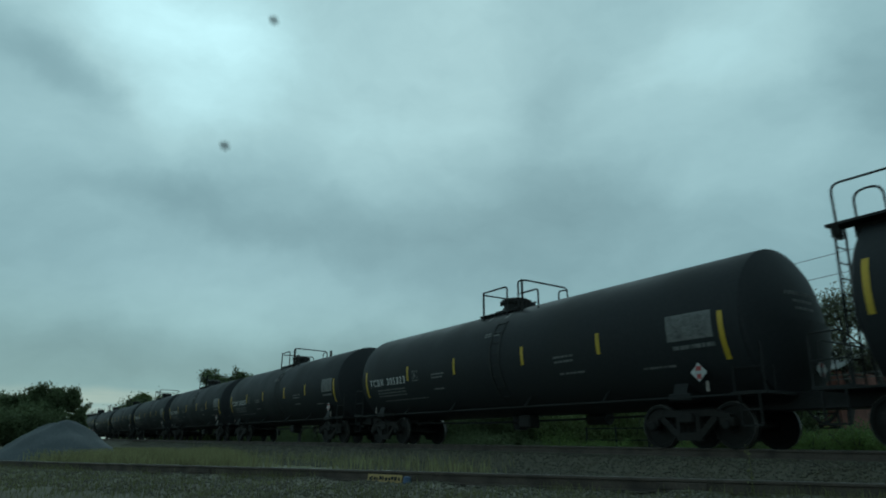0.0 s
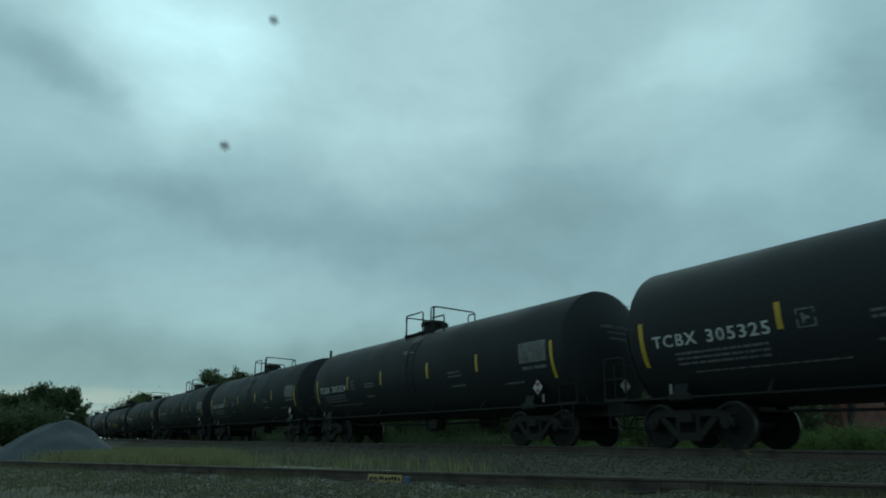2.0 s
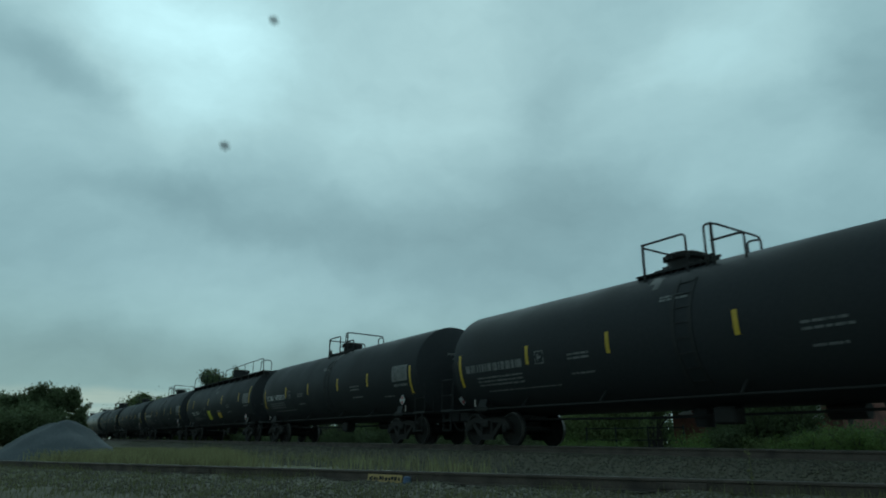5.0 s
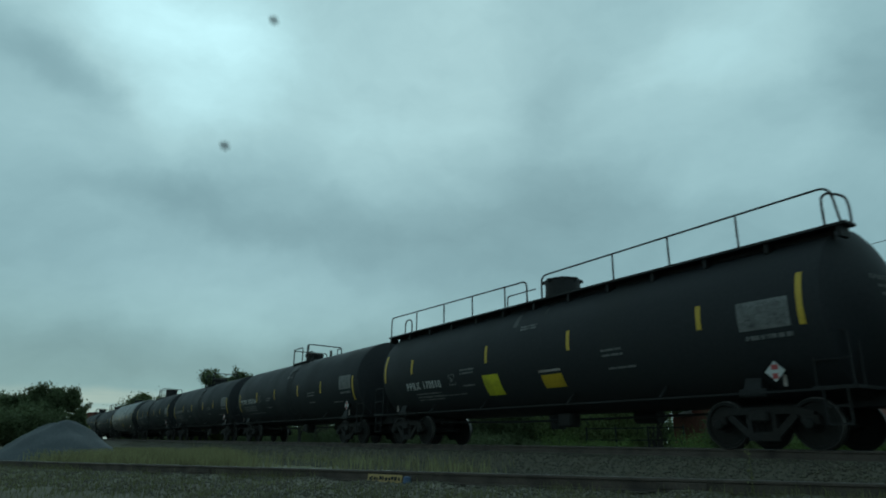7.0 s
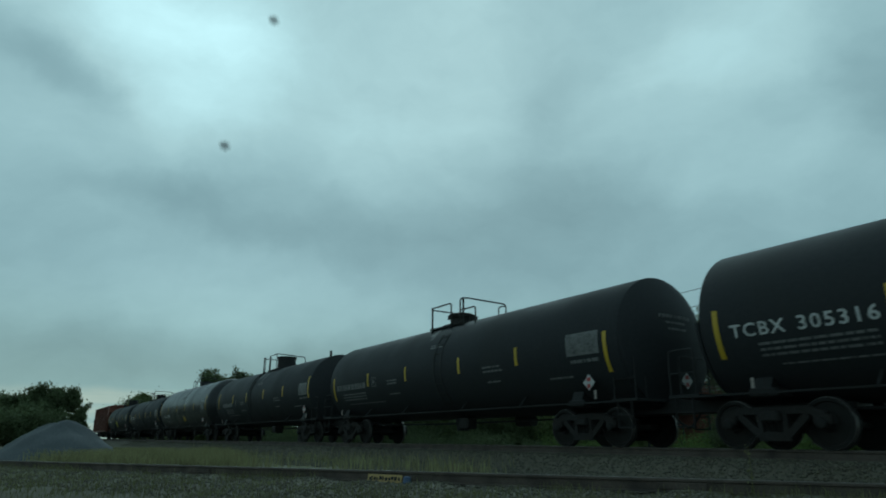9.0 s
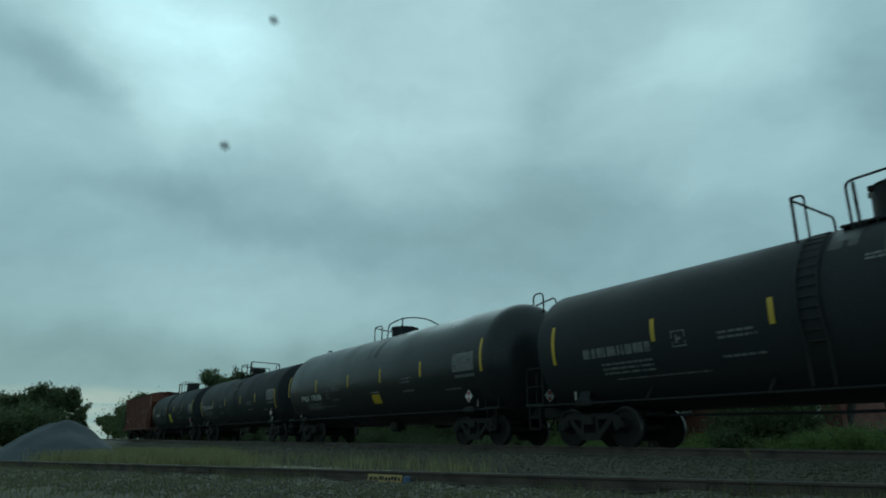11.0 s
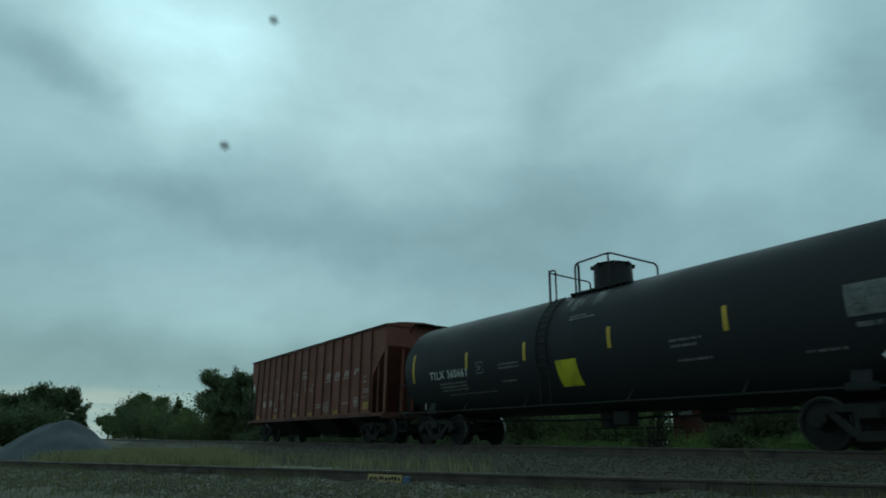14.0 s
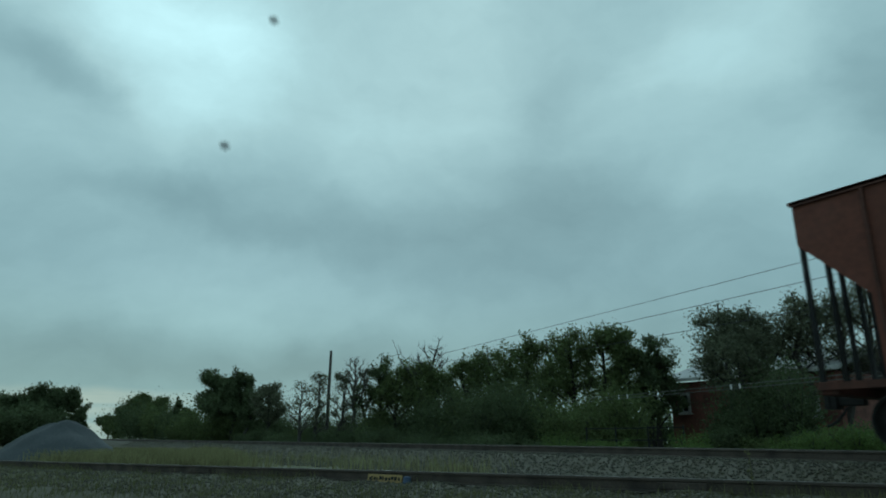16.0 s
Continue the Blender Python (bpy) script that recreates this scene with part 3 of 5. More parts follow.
def head_shield_bm(x, s, dish):
    """The thick half plate over the lower half of a tank head, curved like the head."""
    bm = bmesh.new()
    rings, across = 7, 24
    grid = []
    for lift in (0.03, 0.10):
        rows = []
        for i in range(rings + 1):
            r = (CAR_R[0] - 0.01) * (0.02 + 0.98 * i / rings)
            rows.append([bm.verts.new((x + s * (dish_depth(dish, r) + lift), -r * math.cos(k / across * math.pi), AXIS + 0.02 - r * math.sin(k / across * math.pi))) for k in range(across + 1)])
        grid.append(rows)
    for rows in grid:
        for a, b in zip(rows, rows[1:]):
            for k in range(across):
                bm.faces.new((a[k], a[k + 1], b[k + 1], b[k]))
    inner, outer = grid
    for k in range(across):
        bm.faces.new((inner[-1][k], inner[-1][k + 1], outer[-1][k + 1], outer[-1][k]))
        bm.faces.new((inner[0][k], inner[0][k + 1], outer[0][k + 1], outer[0][k]))
    for k in (0, across):
        for i in range(rings):
            bm.faces.new((inner[i][k], inner[i + 1][k], outer[i + 1][k], outer[i][k]))
    return bm


def ladder(bm, x, top, y_off=0.09, width=0.38, low=1.05):
    """A ladder bent over the tank's near side, from the sill to the top."""
    rails = []
    for dx in (-width / 2, width / 2):
        pts = [Vector((x + dx, -1.5, low))]
        for k in range(13):
            a = radians(-22 + (top + 22) * k / 12)
            pts.append(Vector((x + dx, -(R + y_off) * math.cos(a), AXIS + (R + y_off) * math.sin(a))))
        tube(bm, pts, 0.022, 5)
        rails.append(pts)
    for p, q in zip(rails[0][1::1], rails[1][1::1]):
        tube(bm, [p, q], 0.014, 5)
    return bm


def end_platform(car, half, s):
    """The walk, step, rails and ladder irons at one end of a tank car (s: -1 or 1)."""
    bm = bmesh.new()
    x = s * (half - 0.25)
    box(bm, (x, 0, 1.03), (0.72, 2.75, 0.06))
    part("end_walkway", bm, BLACK, car)
    for y in (-1.34, 1.34):
        bm = bmesh.new()
        e = x + s * 0.32
        tube(bm, hoop([(e, y, 1.05), (e, y, 1.98), (e - s * 0.62, y, 1.98), (e - s * 0.62, y, 1.05)], 0.1), 0.018, 6)
        tube(bm, [(e, y, 1.5), (e - s * 0.62, y, 1.5)], 0.014, 5)
        part("handrail", bm, BLACK, car)
    bm = bmesh.new()
    tube(bm, hoop([(x + s * 0.32, -1.0, 1.05), (x + s * 0.32, -1.0, 1.9), (x + s * 0.32, 1.0, 1.9), (x + s * 0.32, 1.0, 1.05)], 0.1), 0.018, 6)
    part("handrail", bm, BLACK, car)
    for y in (-1.36, 1.36):
        bm = bmesh.new()
        for dx in (-0.2, 0.2):
            beam(bm, (x + dx, y, 0.42), (x + dx, y, 1.0), 0.025, 0.05)
        for z in (0.43, 0.72):
            box(bm, (x, y, z), (0.42, 0.06, 0.03))
        part("step", bm, BLACK, car)


def under_car(car, half, length):
    """Sill, bolsters, side rail, brake gear and couplers of a tank car."""
    for s in (-1, 1):
        bm = bmesh.new()
        box(bm, (s * (half - 1.2), 0, 0.90), (3.6, 0.62, 0.34), bevel=0.02)
        box(bm, (s * 6.62, 0, 1.02), (0.55, 2.5, 0.16), bevel=0.02)
        plate(bm, [(-1.25, 0), (1.25, 0), (1.05, 0.55), (0.75, 0.34), (0.0, 0.22), (-0.75, 0.34), (-1.05, 0.55)], 0.34, (s * 6.62 - 0.17, 0, 1.02), (0, 1, 0), (0, 0, 1))
        part("body_bolster", bm, BLACK, car)
    for y in (-1.36, 1.36):
        bm = bmesh.new()
        box(bm, (0, y, 1.01), (2 * half - 0.4, 0.028, 0.034))
        for x in (-4.6, -1.8, 1.8, 4.6):
            beam(bm, (x, y, 1.02), (x, y * 0.72, 1.42), 0.05, 0.04)
        part("side_rail", bm, BLACK, car, "thin side rail along the sill")
    bm = bmesh.new()
    revolve(bm, [(-0.35, 0), (-0.35, 0.17), (0.35, 0.17), (0.35, 0)], "X", 14)
    bmesh.ops.translate(bm, verts=bm.verts[:], vec=(2.9, 0.3, 0.72))
    tube(bm, [(-5.4, -0.4, 0.72), (-1, -0.4, 0.66), (2.5, 0.0, 0.7), (5.4, 0.2, 0.74)], 0.03, 6)
    box(bm, (0.9, -0.45, 0.66), (0.5, 0.4, 0.35), bevel=0.04)
    part("brake_gear", bm, BLACK, car)
    bm = bmesh.new()
    revolve(bm, [(0.30, 0), (0.30, 0.20), (0.55, 0.24), (0.88, 0.26)], "Z", 14)
    bmesh.ops.translate(bm, verts=bm.verts[:], vec=(0, 0, 0.15))
    part("outlet_valve", bm, BLACK, car)
    for s in (-1, 1):
        part("coupler", coupler_bm(s * (length / 2 - 0.3), s), TRUCK, car)


def placard(car, x, z, end_x):
    """Upright diamonds on brackets, one on the side and one over the end walkway, and a small white card below."""
    d = 0.19
    for at, u in (((x, 0.13 - CAR_R[0], z), Vector((1, 0, 0))), ((end_x, -0.05, z), Vector((0, 1, 0)))):
        bm = bmesh.new()
        plate(bm, [(-d, 0), (0, -d), (d, 0), (0, d)], 0.004, at, u, (0, 0, 1))
        p = part("placard", bm, WHITE, car, "white and red diamond placard")
        out = u.cross(Vector((0, 0, 1)))
        for dz, h in ((0.075, 0.09), (-0.085, 0.10)):
            bm = bmesh.new()
            w = d - abs(dz) - h / 2 - 0.005
            c = Vector(at) + Vector((0, 0, dz)) + out * 0.006
            size = Vector((abs(u.x), abs(u.y), 0)) * (2 * w) + Vector((abs(out.x), abs(out.y), 0)) * 0.004 + Vector((0, 0, h))
            box(bm, c, tuple(size))
            part("red_mark", bm, RED, p)
        bm = bmesh.new()
        box(bm, Vector(at) - out * 0.08, tuple(Vector((abs(out.x), abs(out.y), 0)) * 0.14 + Vector((abs(u.x), abs(u.y), 0)) * 0.12 + Vector((0, 0, 0.14))))
        part("bracket", bm, BLACK, p)
    for cx in (x + 0.12, -x + 0.6):
        bm = bmesh.new()
        box(bm, (cx, -1.40, 1.19), (0.06, 0.02, 0.20))
        part("card", bm, CHALK, car, "small pale card")


def crash_rail(car, xs, low, high, yn=-0.93, yf=0.88, r=0.026):
    """The railings round a hatch: a corner frame and a taller cross frame. xs: corner, end of the near bar, tall frame, end of its low bar."""
    a, b, c, d = xs
    t0, t1 = AXIS + R - 0.32, AXIS + R
    z1, z2 = t1 + low, t1 + high
    bm = bmesh.new()
    tube(bm, [(a, yn, t0), (a, yn, z1 + 0.02)], r * 1.25, 6)
    tube(bm, hoop([(a, yn, z1), (b, yn, z1), (b, yn, t0)], 0.12), r, 6)
    tube(bm, hoop([(a, yn, z1 - 0.06), (a, yf, z1 - 0.06), (a, yf, t0)], 0.12), r, 6)
    part("crash_rail", bm, BLACK, car, "black tubular corner railing beside the hatch")
    bm = bmesh.new()
    tube(bm, [(c + 0.08, yn + 0.06, t0), (c + 0.08, yn + 0.06, z2)], r * 1.3, 6)
    tube(bm, hoop([(c - 0.1, yn + 0.06, t0), (c - 0.1, yn + 0.06, z2), (c + 0.08, yn + 0.2, z2), (c + 0.15, yf, z2 - 0.04), (c + 0.15, yf, t0)], 0.14), r, 6)
    tube(bm, hoop([(c - 0.1, yf - 0.12, t0), (c - 0.1, yf - 0.12, z2 - 0.1), (c + 0.15, yf, z2 - 0.1)], 0.1), r * 0.9, 6)
    tube(bm, hoop([(c + 0.08, yn, z1 - 0.33), (d, yn, z1 - 0.33), (d, yn, t0)], 0.1), r, 6)
    part("crash_rail", bm, BLACK, car, "taller black tubular cross railing over the hatch")


def hatch_gear(car, x, drum=0.0):
    top = AXIS + R
    bm = bmesh.new()
    if drum:
        revolve(bm, [(top - 0.12, 0.52), (top + drum, 0.50), (top + drum + 0.03, 0.52), (top + drum + 0.06, 0.50), (top + drum + 0.08, 0.0)], "Z", 28)
        bmesh.ops.translate(bm, verts=bm.verts[:], vec=(x, 0, 0))
        for k in range(8):
            a = k * math.tau / 8
            box(bm, (x + 0.53 * math.cos(a), 0.53 * math.sin(a), top + drum), (0.07, 0.07, 0.10))
        part("valve_housing", bm, BLACK, car, "black steel drum-shaped valve housing")
    else:
        revolve(bm, [(top - 0.1, 0.40), (top + 0.24, 0.38), (top + 0.26, 0.45), (top + 0.37, 0.46), (top + 0.41, 0.38), (top + 0.43, 0.0)], "Z", 24)
        bmesh.ops.translate(bm, verts=bm.verts[:], vec=(x, 0, 0))
        box(bm, (x - 0.12, 0.0, top + 0.02), (1.15, 0.62, 0.14), bevel=0.02)
        for k in range(8):
            a = k * math.tau / 8
            box(bm, (x + 0.46 * math.cos(a), 0.46 * math.sin(a), top + 0.29), (0.06, 0.06, 0.14))
        for dx, h in ((0.62, 0.24), (0.82, 0.17), (-0.52, 0.20)):
            tube(bm, [(x + dx, 0.0, top - 0.08), (x + dx, 0.0, top + h)], [0.10, 0.08], 10)
            box(bm, (x + dx, 0.0, top + h), (0.24, 0.05, 0.05))
        part("manway", bm, BLACK, car, "black bolted manway with valves")
    for y in (-0.66, 0.66):
        bm = bmesh.new()
        box(bm, (x + 0.2, y, top - 0.13), (2.0, 0.34, 0.04))
        for k in range(11):
            box(bm, (x + 0.2 - 0.95 + k * 0.19, y, top - 0.17), (0.03, 0.32, 0.14))
        part("hatch_walkway", bm, BLACK, car)


def marks(car, rng, number, code, bars_x, number_at, number_w, end_x, panel=(6.7, 7.78), plac_x=7.3, plac_z=1.47, lift=0.0, end_lift=0.0, number_z=2.03):
    """Reflectors, lettering, data panels and placards on the near side."""
    for x in bars_x:
        bm = bmesh.new()
        band(bm, x - 0.055, x + 0.055, 2.08 + lift, 2.57 + lift)
        part("reflector", wrap(bm), YELLOW, car, "yellow reflective strip")
    for x in end_x:
        bm = bmesh.new()
        band(bm, x - 0.055, x + 0.055, 1.64 + end_lift, 2.60 + end_lift, cuts=10)
        part("reflector", wrap(bm), YELLOW, car, "long yellow reflective strip")
    if number:
        part("owner_code", wrap(letters(code, 0.25, number_at, number_z, number_w * 0.41)), WHITE, car, "white stencilled letters")
        part("car_number", wrap(letters(str(number), 0.25, number_at + number_w * 0.49, number_z, number_w * 0.51)), WHITE, car, "white stencilled car number")
    else:
        bm = bmesh.new()
        bars(bm, rng, number_at, number_at + number_w, number_z + 0.12, 0.22, 0.05)
        part("stencilling", wrap(bm), DULL, car, "worn illegible stencilled number")["kind"] = "stuff"
    bm = bmesh.new()
    for k in range(3):
        bars(bm, rng, number_at + 0.5, number_at + number_w - 0.1, number_z - 0.17 - 0.11 * k, 0.05)
    part("stencilling", wrap(bm), DULL, car, "faded small stencilling")["kind"] = "stuff"
    bm = bmesh.new()
    bars(bm, rng, number_at + 0.8, number_at + number_w + 1.2, 1.44, 0.035)
    for x, z in ((-2.6, 2.18), (-2.6, 2.08), (-2.6, 1.7), (3.2, 2.15), (3.2, 2.03), (3.3, 1.72), (5.9, 1.62), (0.2, 3.15), (0.2, 3.07)):
        wide = rng.uniform(0.6, 0.9)
        if not any(x - 0.15 < b < x + wide + 0.15 for b in bars_x):
            bars(bm, rng, x, x + wide, z, 0.05)
    part("stencilling", wrap(bm), DULL, car, "faded small stencilling")["kind"] = "stuff"
    x0 = number_at + number_w + 0.5
    bm = bmesh.new()
    for a, b, c, d in ((0, 0.34, 0, 0.03), (0, 0.34, 0.31, 0.34), (0, 0.03, 0, 0.34), (0.31, 0.34, 0, 0.34), (0.1, 0.24, 0.14, 0.2), (0.1, 0.15, 0.08, 0.26)):
        box(bm, (x0 + (a + b) / 2, 0, number_z + 0.02 + (c + d) / 2), (b - a, 0.003, d - c))
    part("square_mark", wrap(bm), DULL, car, "faded square marking")
    bm = bmesh.new()
    band(bm, panel[0], panel[1], 2.12, 2.66)
    p = part("data_panel", wrap(bm), GREYP, car, "grey data panel with illegible writing")
    bm = bmesh.new()
    for k in range(4):
        bars(bm, rng, panel[0] + 0.06, panel[1] - 0.06, 2.56 - 0.12 * k, 0.04)
    bars(bm, rng, panel[0] + 0.1, panel[1], 1.98, 0.08)
    part("writing", wrap(bm, 0.014), DULL, p)["kind"] = "stuff"
    placard(car, plac_x, plac_z, end_x[1] + 1.0)


def head_marks(car, rim, dish):
    """Small writing on the car's leading head, high on the curve."""
    rng = random.Random(3)
    bm = bmesh.new()
    for k, (h, w) in enumerate(((0.10, 1.05), (0.05, 0.7), (0.05, 0.6))):
        y, z = -w / 2, 2.98 - 0.15 * k
        while y < w / 2:
            b = rng.uniform(0.05, 0.14)
            r = math.hypot(y + b / 2, z - AXIS)
            box(bm, (rim + dish_depth(dish, r) + 0.02, y + b / 2, z), (0.02, b, h), Matrix.Rotation(2 * dish / CAR_R[0] ** 2 * (z - AXIS), 3, "Y"))
            y += b + 0.03
    part("stencilling", bm, DULL, car, "small stencilling on the tank head")["kind"] = "stuff"


def make_tank_car(kind, number):
    rng = random.Random(number or 1)
    length = 18.05
    labels = {"plain": "black tank car with a railed hatch and yellow reflectors",
              "walkway": "black tank car with a full-length roof walkway and railing",
              "round": "glossy black round-ended tank car with a drum-shaped hatch",
              "drum": "black tank car with a drum hatch" + (" and yellow-green patch" if number else " and a low side ladder")}
    car = thing("tank_car", labels[kind], "tank car", "cars of the train")
    half, dish, blunt, mat = {"plain": (7.955, 0.44, 0.0, TANK), "walkway": (7.885, 0.46, 0.0, TANK),
                              "round": (7.62, 0.85, 0.72, TANK_GLOSSY), "drum": (7.95, 0.44, 0.0, TANK)}[kind]
    CAR_R[0] = 1.77 if kind == "round" else R
    bm = bmesh.new()
    revolve(bm, tank_profile(half, dish, blunt), "X", 72)
    bmesh.ops.translate(bm, verts=bm.verts[:], vec=({"plain": 0.405, "round": 0.40, "walkway": 0.395, "drum": 0.15}.get(kind, 0), 0, AXIS))
    part("tank", bm, mat, car, "dull black painted steel tank")
    if kind == "plain":
        for s in (-1, 1):
            part("head_shield", head_shield_bm(0.405 + s * half, s, dish), mat, car, "black half plate over the lower tank head")
    under_car(car, half + 0.5, length)
    for s in (-1, 1):
        end_platform(car, half + 0.55, s)
        add_truck(car, s * 6.62)
    top = AXIS + CAR_R[0]
    code = {"plain": "TCBX", "walkway": "PPRX", "round": "PPRX", "drum": "TILX"}[kind]
    for k in range(5 if kind == "drum" else 2):
        bm = bmesh.new()
        x = rng.uniform(-0.5, 1.0)
        band(bm, x, x + rng.uniform(0.06, 0.28), AXIS + rng.uniform(0.7, 1.4), AXIS + 1.95, 0.002, 10)
        part("spill_streak", wrap(bm, 0.003), STAIN, car, "dark oily spill streak below the hatch")
    if kind == "plain":
        hatch_gear(car, -0.10)
        bm = bmesh.new()
        for x in (0.58, 1.0):
            band(bm, x - 0.045, x + 0.045, AXIS - 1.35, AXIS + 1.15, 0.012, 12)
        for k in range(8):
            box(bm, (0.79, -0.008, AXIS - 1.2 + 0.32 * k), (0.42, 0.016, 0.03))
        part("ladder", wrap(bm), SOOT, car, "sooty black flat-barred side ladder")
        crash_rail(car, (-0.56, 0.62, 1.16, 2.0), 0.58, 0.68)
        marks(car, rng, number, code, (-4.1, -1.25, 2.0, 4.75), -6.92, 2.62, (-7.2, 7.98))
        head_marks(car, half + 0.405, dish)
    elif kind == "drum":
        hatch_gear(car, 0.42, 0.58)
        z, y, foot = top + 0.69, -0.80, top - 0.28
        bm = bmesh.new()
        tube(bm, [(-1.18, y, foot), (-1.18, y, z + 0.02)], 0.032, 6)
        tube(bm, hoop([(-1.2, y, z), (-0.94, y, z), (-0.94, y, foot)], 0.1), 0.024, 6)
        tube(bm, hoop([(-1.18, y, z - 0.05), (-1.18, 0.8, z - 0.08), (-1.18, 0.8, foot)], 0.12), 0.024, 6)
        part("crash_rail", bm, BLACK, car, "black tubular corner railing beside the hatch")
        bm = bmesh.new()
        tube(bm, [(-0.05, y, foot), (-0.05, y, z - 0.04)], 0.032, 6)
        tube(bm, hoop([(-0.18, y, foot), (-0.18, y, z), (1.03, y, z + 0.03), (1.25, 0.78, z - 0.08), (1.25, 0.78, foot)], 0.14), 0.026, 6)
        tube(bm, [(1.0, y, z + 0.02), (1.0, y, foot)], 0.024, 6)
        part("crash_rail", bm, BLACK, car, "black tubular railing round the hatch drum")
        bm = bmesh.new()
        ladder(bm, -0.75, 60, 0.04)
        part("ladder", bm, SOOT, car)
        marks(car, rng, number, code, (-4.11, -1.44, 1.57, 4.55), -6.21, 2.05, (-7.22, 7.92), (6.75, 7.75), 7.3, 1.47, 0.11, 0.32, 1.99)
        if number:
            bm = bmesh.new()
            band(bm, -0.29, 0.43, 1.37, 2.07)
            part("patch", wrap(bm), PATCH, car, "yellow-green rectangular patch")
        head_marks(car, half + 0.15, dish)
    elif kind == "round":
        hatch_gear(car, 0.44, 0.42)
        bm = bmesh.new()
        y = -0.72
        tube(bm, hoop([(-0.77, y, top - 0.25), (-0.77, y, top + 0.41), (-0.15, y, top + 0.41), (-0.15, y, top - 0.2)], 0.12), 0.024, 6)
        tube(bm, hoop([(-0.77, y, top + 0.38), (-0.86, -y, top + 0.27), (-0.86, -y, top - 0.2)], 0.12), 0.022, 6)
        tube(bm, hoop([(0.32, y, top - 0.2), (0.42, y, top + 0.38), (1.51, y, top + 0.47), (1.8, -0.35, top + 0.50), (1.88, 0.2, top + 0.48), (2.05, 0.75, top + 0.22), (2.1, 0.85, top - 0.2)], 0.2), 0.026, 6)
        tube(bm, [(1.51, y, top + 0.46), (1.51, y, top - 0.2)], 0.028, 6)
        for x in (-7.0,):
            tube(bm, hoop([(x - 0.25, 0, top - 0.05), (x - 0.25, 0, top + 0.15), (x + 0.25, 0, top + 0.15), (x + 0.25, 0, top - 0.05)], 0.2), 0.024, 6)
        tube(bm, [(-7.0, -0.1, top + 0.02), (7.0, -0.1, top + 0.02)], 0.02, 6)
        part("crash_rail", bm, BLACK, car, "black bent-tube railing round the hatch")
        bm = bmesh.new()
        z = 3.72
        box(bm, (8.5, 0.4, z), (0.75, 0.5, 0.07))
        beam(bm, (8.2, 0.4, z - 0.02), (8.45, 0.4, z - 0.35), 0.08, 0.2)
        part("end_platform", bm, BLACK, car, "small black platform over the tank end")
        bm = bmesh.new()
        tube(bm, hoop([(8.1, 0.2, z), (8.1, 0.2, z + 0.78), (8.55, 0.2, z + 0.78), (8.55, 0.2, z)], 0.18), 0.024, 6)
        tube(bm, hoop([(7.4, 0.55, top), (8.7, 0.55, z + 0.65), (8.85, 0.55, z)], 0.15), 0.024, 6)
        part("grab_hoop", bm, BLACK, car)
        bm = bmesh.new()
        for y in (0.2, 0.6):
            tube(bm, [(8.82, y, z), (8.86, y, 1.05)], 0.022, 5)
        for k in range(9):
            tube(bm, [(8.84, 0.2, 1.2 + 0.29 * k), (8.84, 0.6, 1.2 + 0.29 * k)], 0.014, 5)
        part("ladder", bm, BLACK, car)
        marks(car, rng, number, code, (-4.2, -0.97, 1.78, 4.6), -5.98, 2.25, (-7.5, 7.95), (6.5, 7.6), 7.2, 1.38, 0.05, 0.40, 1.76)
        bm = bmesh.new()
        band(bm, 0.92, 1.55, 1.36, 1.72)
        part("patch", wrap(bm), YELLOW, car, "ochre yellow patch under a pale bar")
        bm = bmesh.new()
        band(bm, 0.87, 1.55, 1.78, 1.82, cuts=1)
        part("pale_bar", wrap(bm), CHALK, car)
    else:
        hatch_gear(car, 0.42, 0.55)
        z0, z1 = 3.88, 4.57
        for y in (-0.94,):
            bm = bmesh.new()
            box(bm, (0.35, y, z0), (16.7, 0.38, 0.05))
            for k in range(13):
                box(bm, (-7.9 + k * 1.37, y * 0.98, z0 - 0.12), (0.08, 0.30, 0.2))
            box(bm, (0.35, y * 0.86, z0 - 0.13), (16.0, 0.03, 0.24))
            part("roof_walkway", bm, BLACK, car, "long narrow black roof walkway")
        for y in (-1.12,):
            bm = bmesh.new()
            tube(bm, hoop([(-7.8, y, z0 - 0.2), (-7.8, y, z1 + 0.05), (0.12, y, z1 - 0.06), (0.12, y, z0)], 0.18), 0.024, 6)
            tube(bm, hoop([(0.75, y, z0), (0.75, y, z1 - 0.04), (8.52, y, z1 + 0.03), (8.62, y, z0)], 0.22), 0.024, 6)
            for x in (-5.96, -4.17, -2.53, -0.88, 3.34, 4.97, 6.65):
                tube(bm, [(x, y, z0 - 0.03), (x, y, z1 - 0.02)], 0.022, 6)
            tube(bm, hoop([(-0.75, y, z0), (-0.75, y, z0 + 0.33), (0.5, y, z0 + 0.33)], 0.1), 0.018, 6)
            part("roof_railing", bm, BLACK, car, "black tubular roof railing")
        x = -7.42
        bm = bmesh.new()
        tube(bm, hoop([(x - 0.25, -0.6, z0 - 0.05), (x - 0.25, -0.6, z0 + 0.68), (x + 0.25, -0.6, z0 + 0.68), (x + 0.25, -0.6, z0 - 0.05)], 0.22), 0.024, 6)
        part("grab_hoop", bm, BLACK, car)
        bm = bmesh.new()
        tube(bm, hoop([(8.38, -1.2, z0), (8.38, -1.2, z0 + 0.62), (8.6, -0.66, z0 + 0.62), (8.6, -0.66, z0)], 0.22), 0.024, 6)
        part("grab_hoop", bm, BLACK, car)
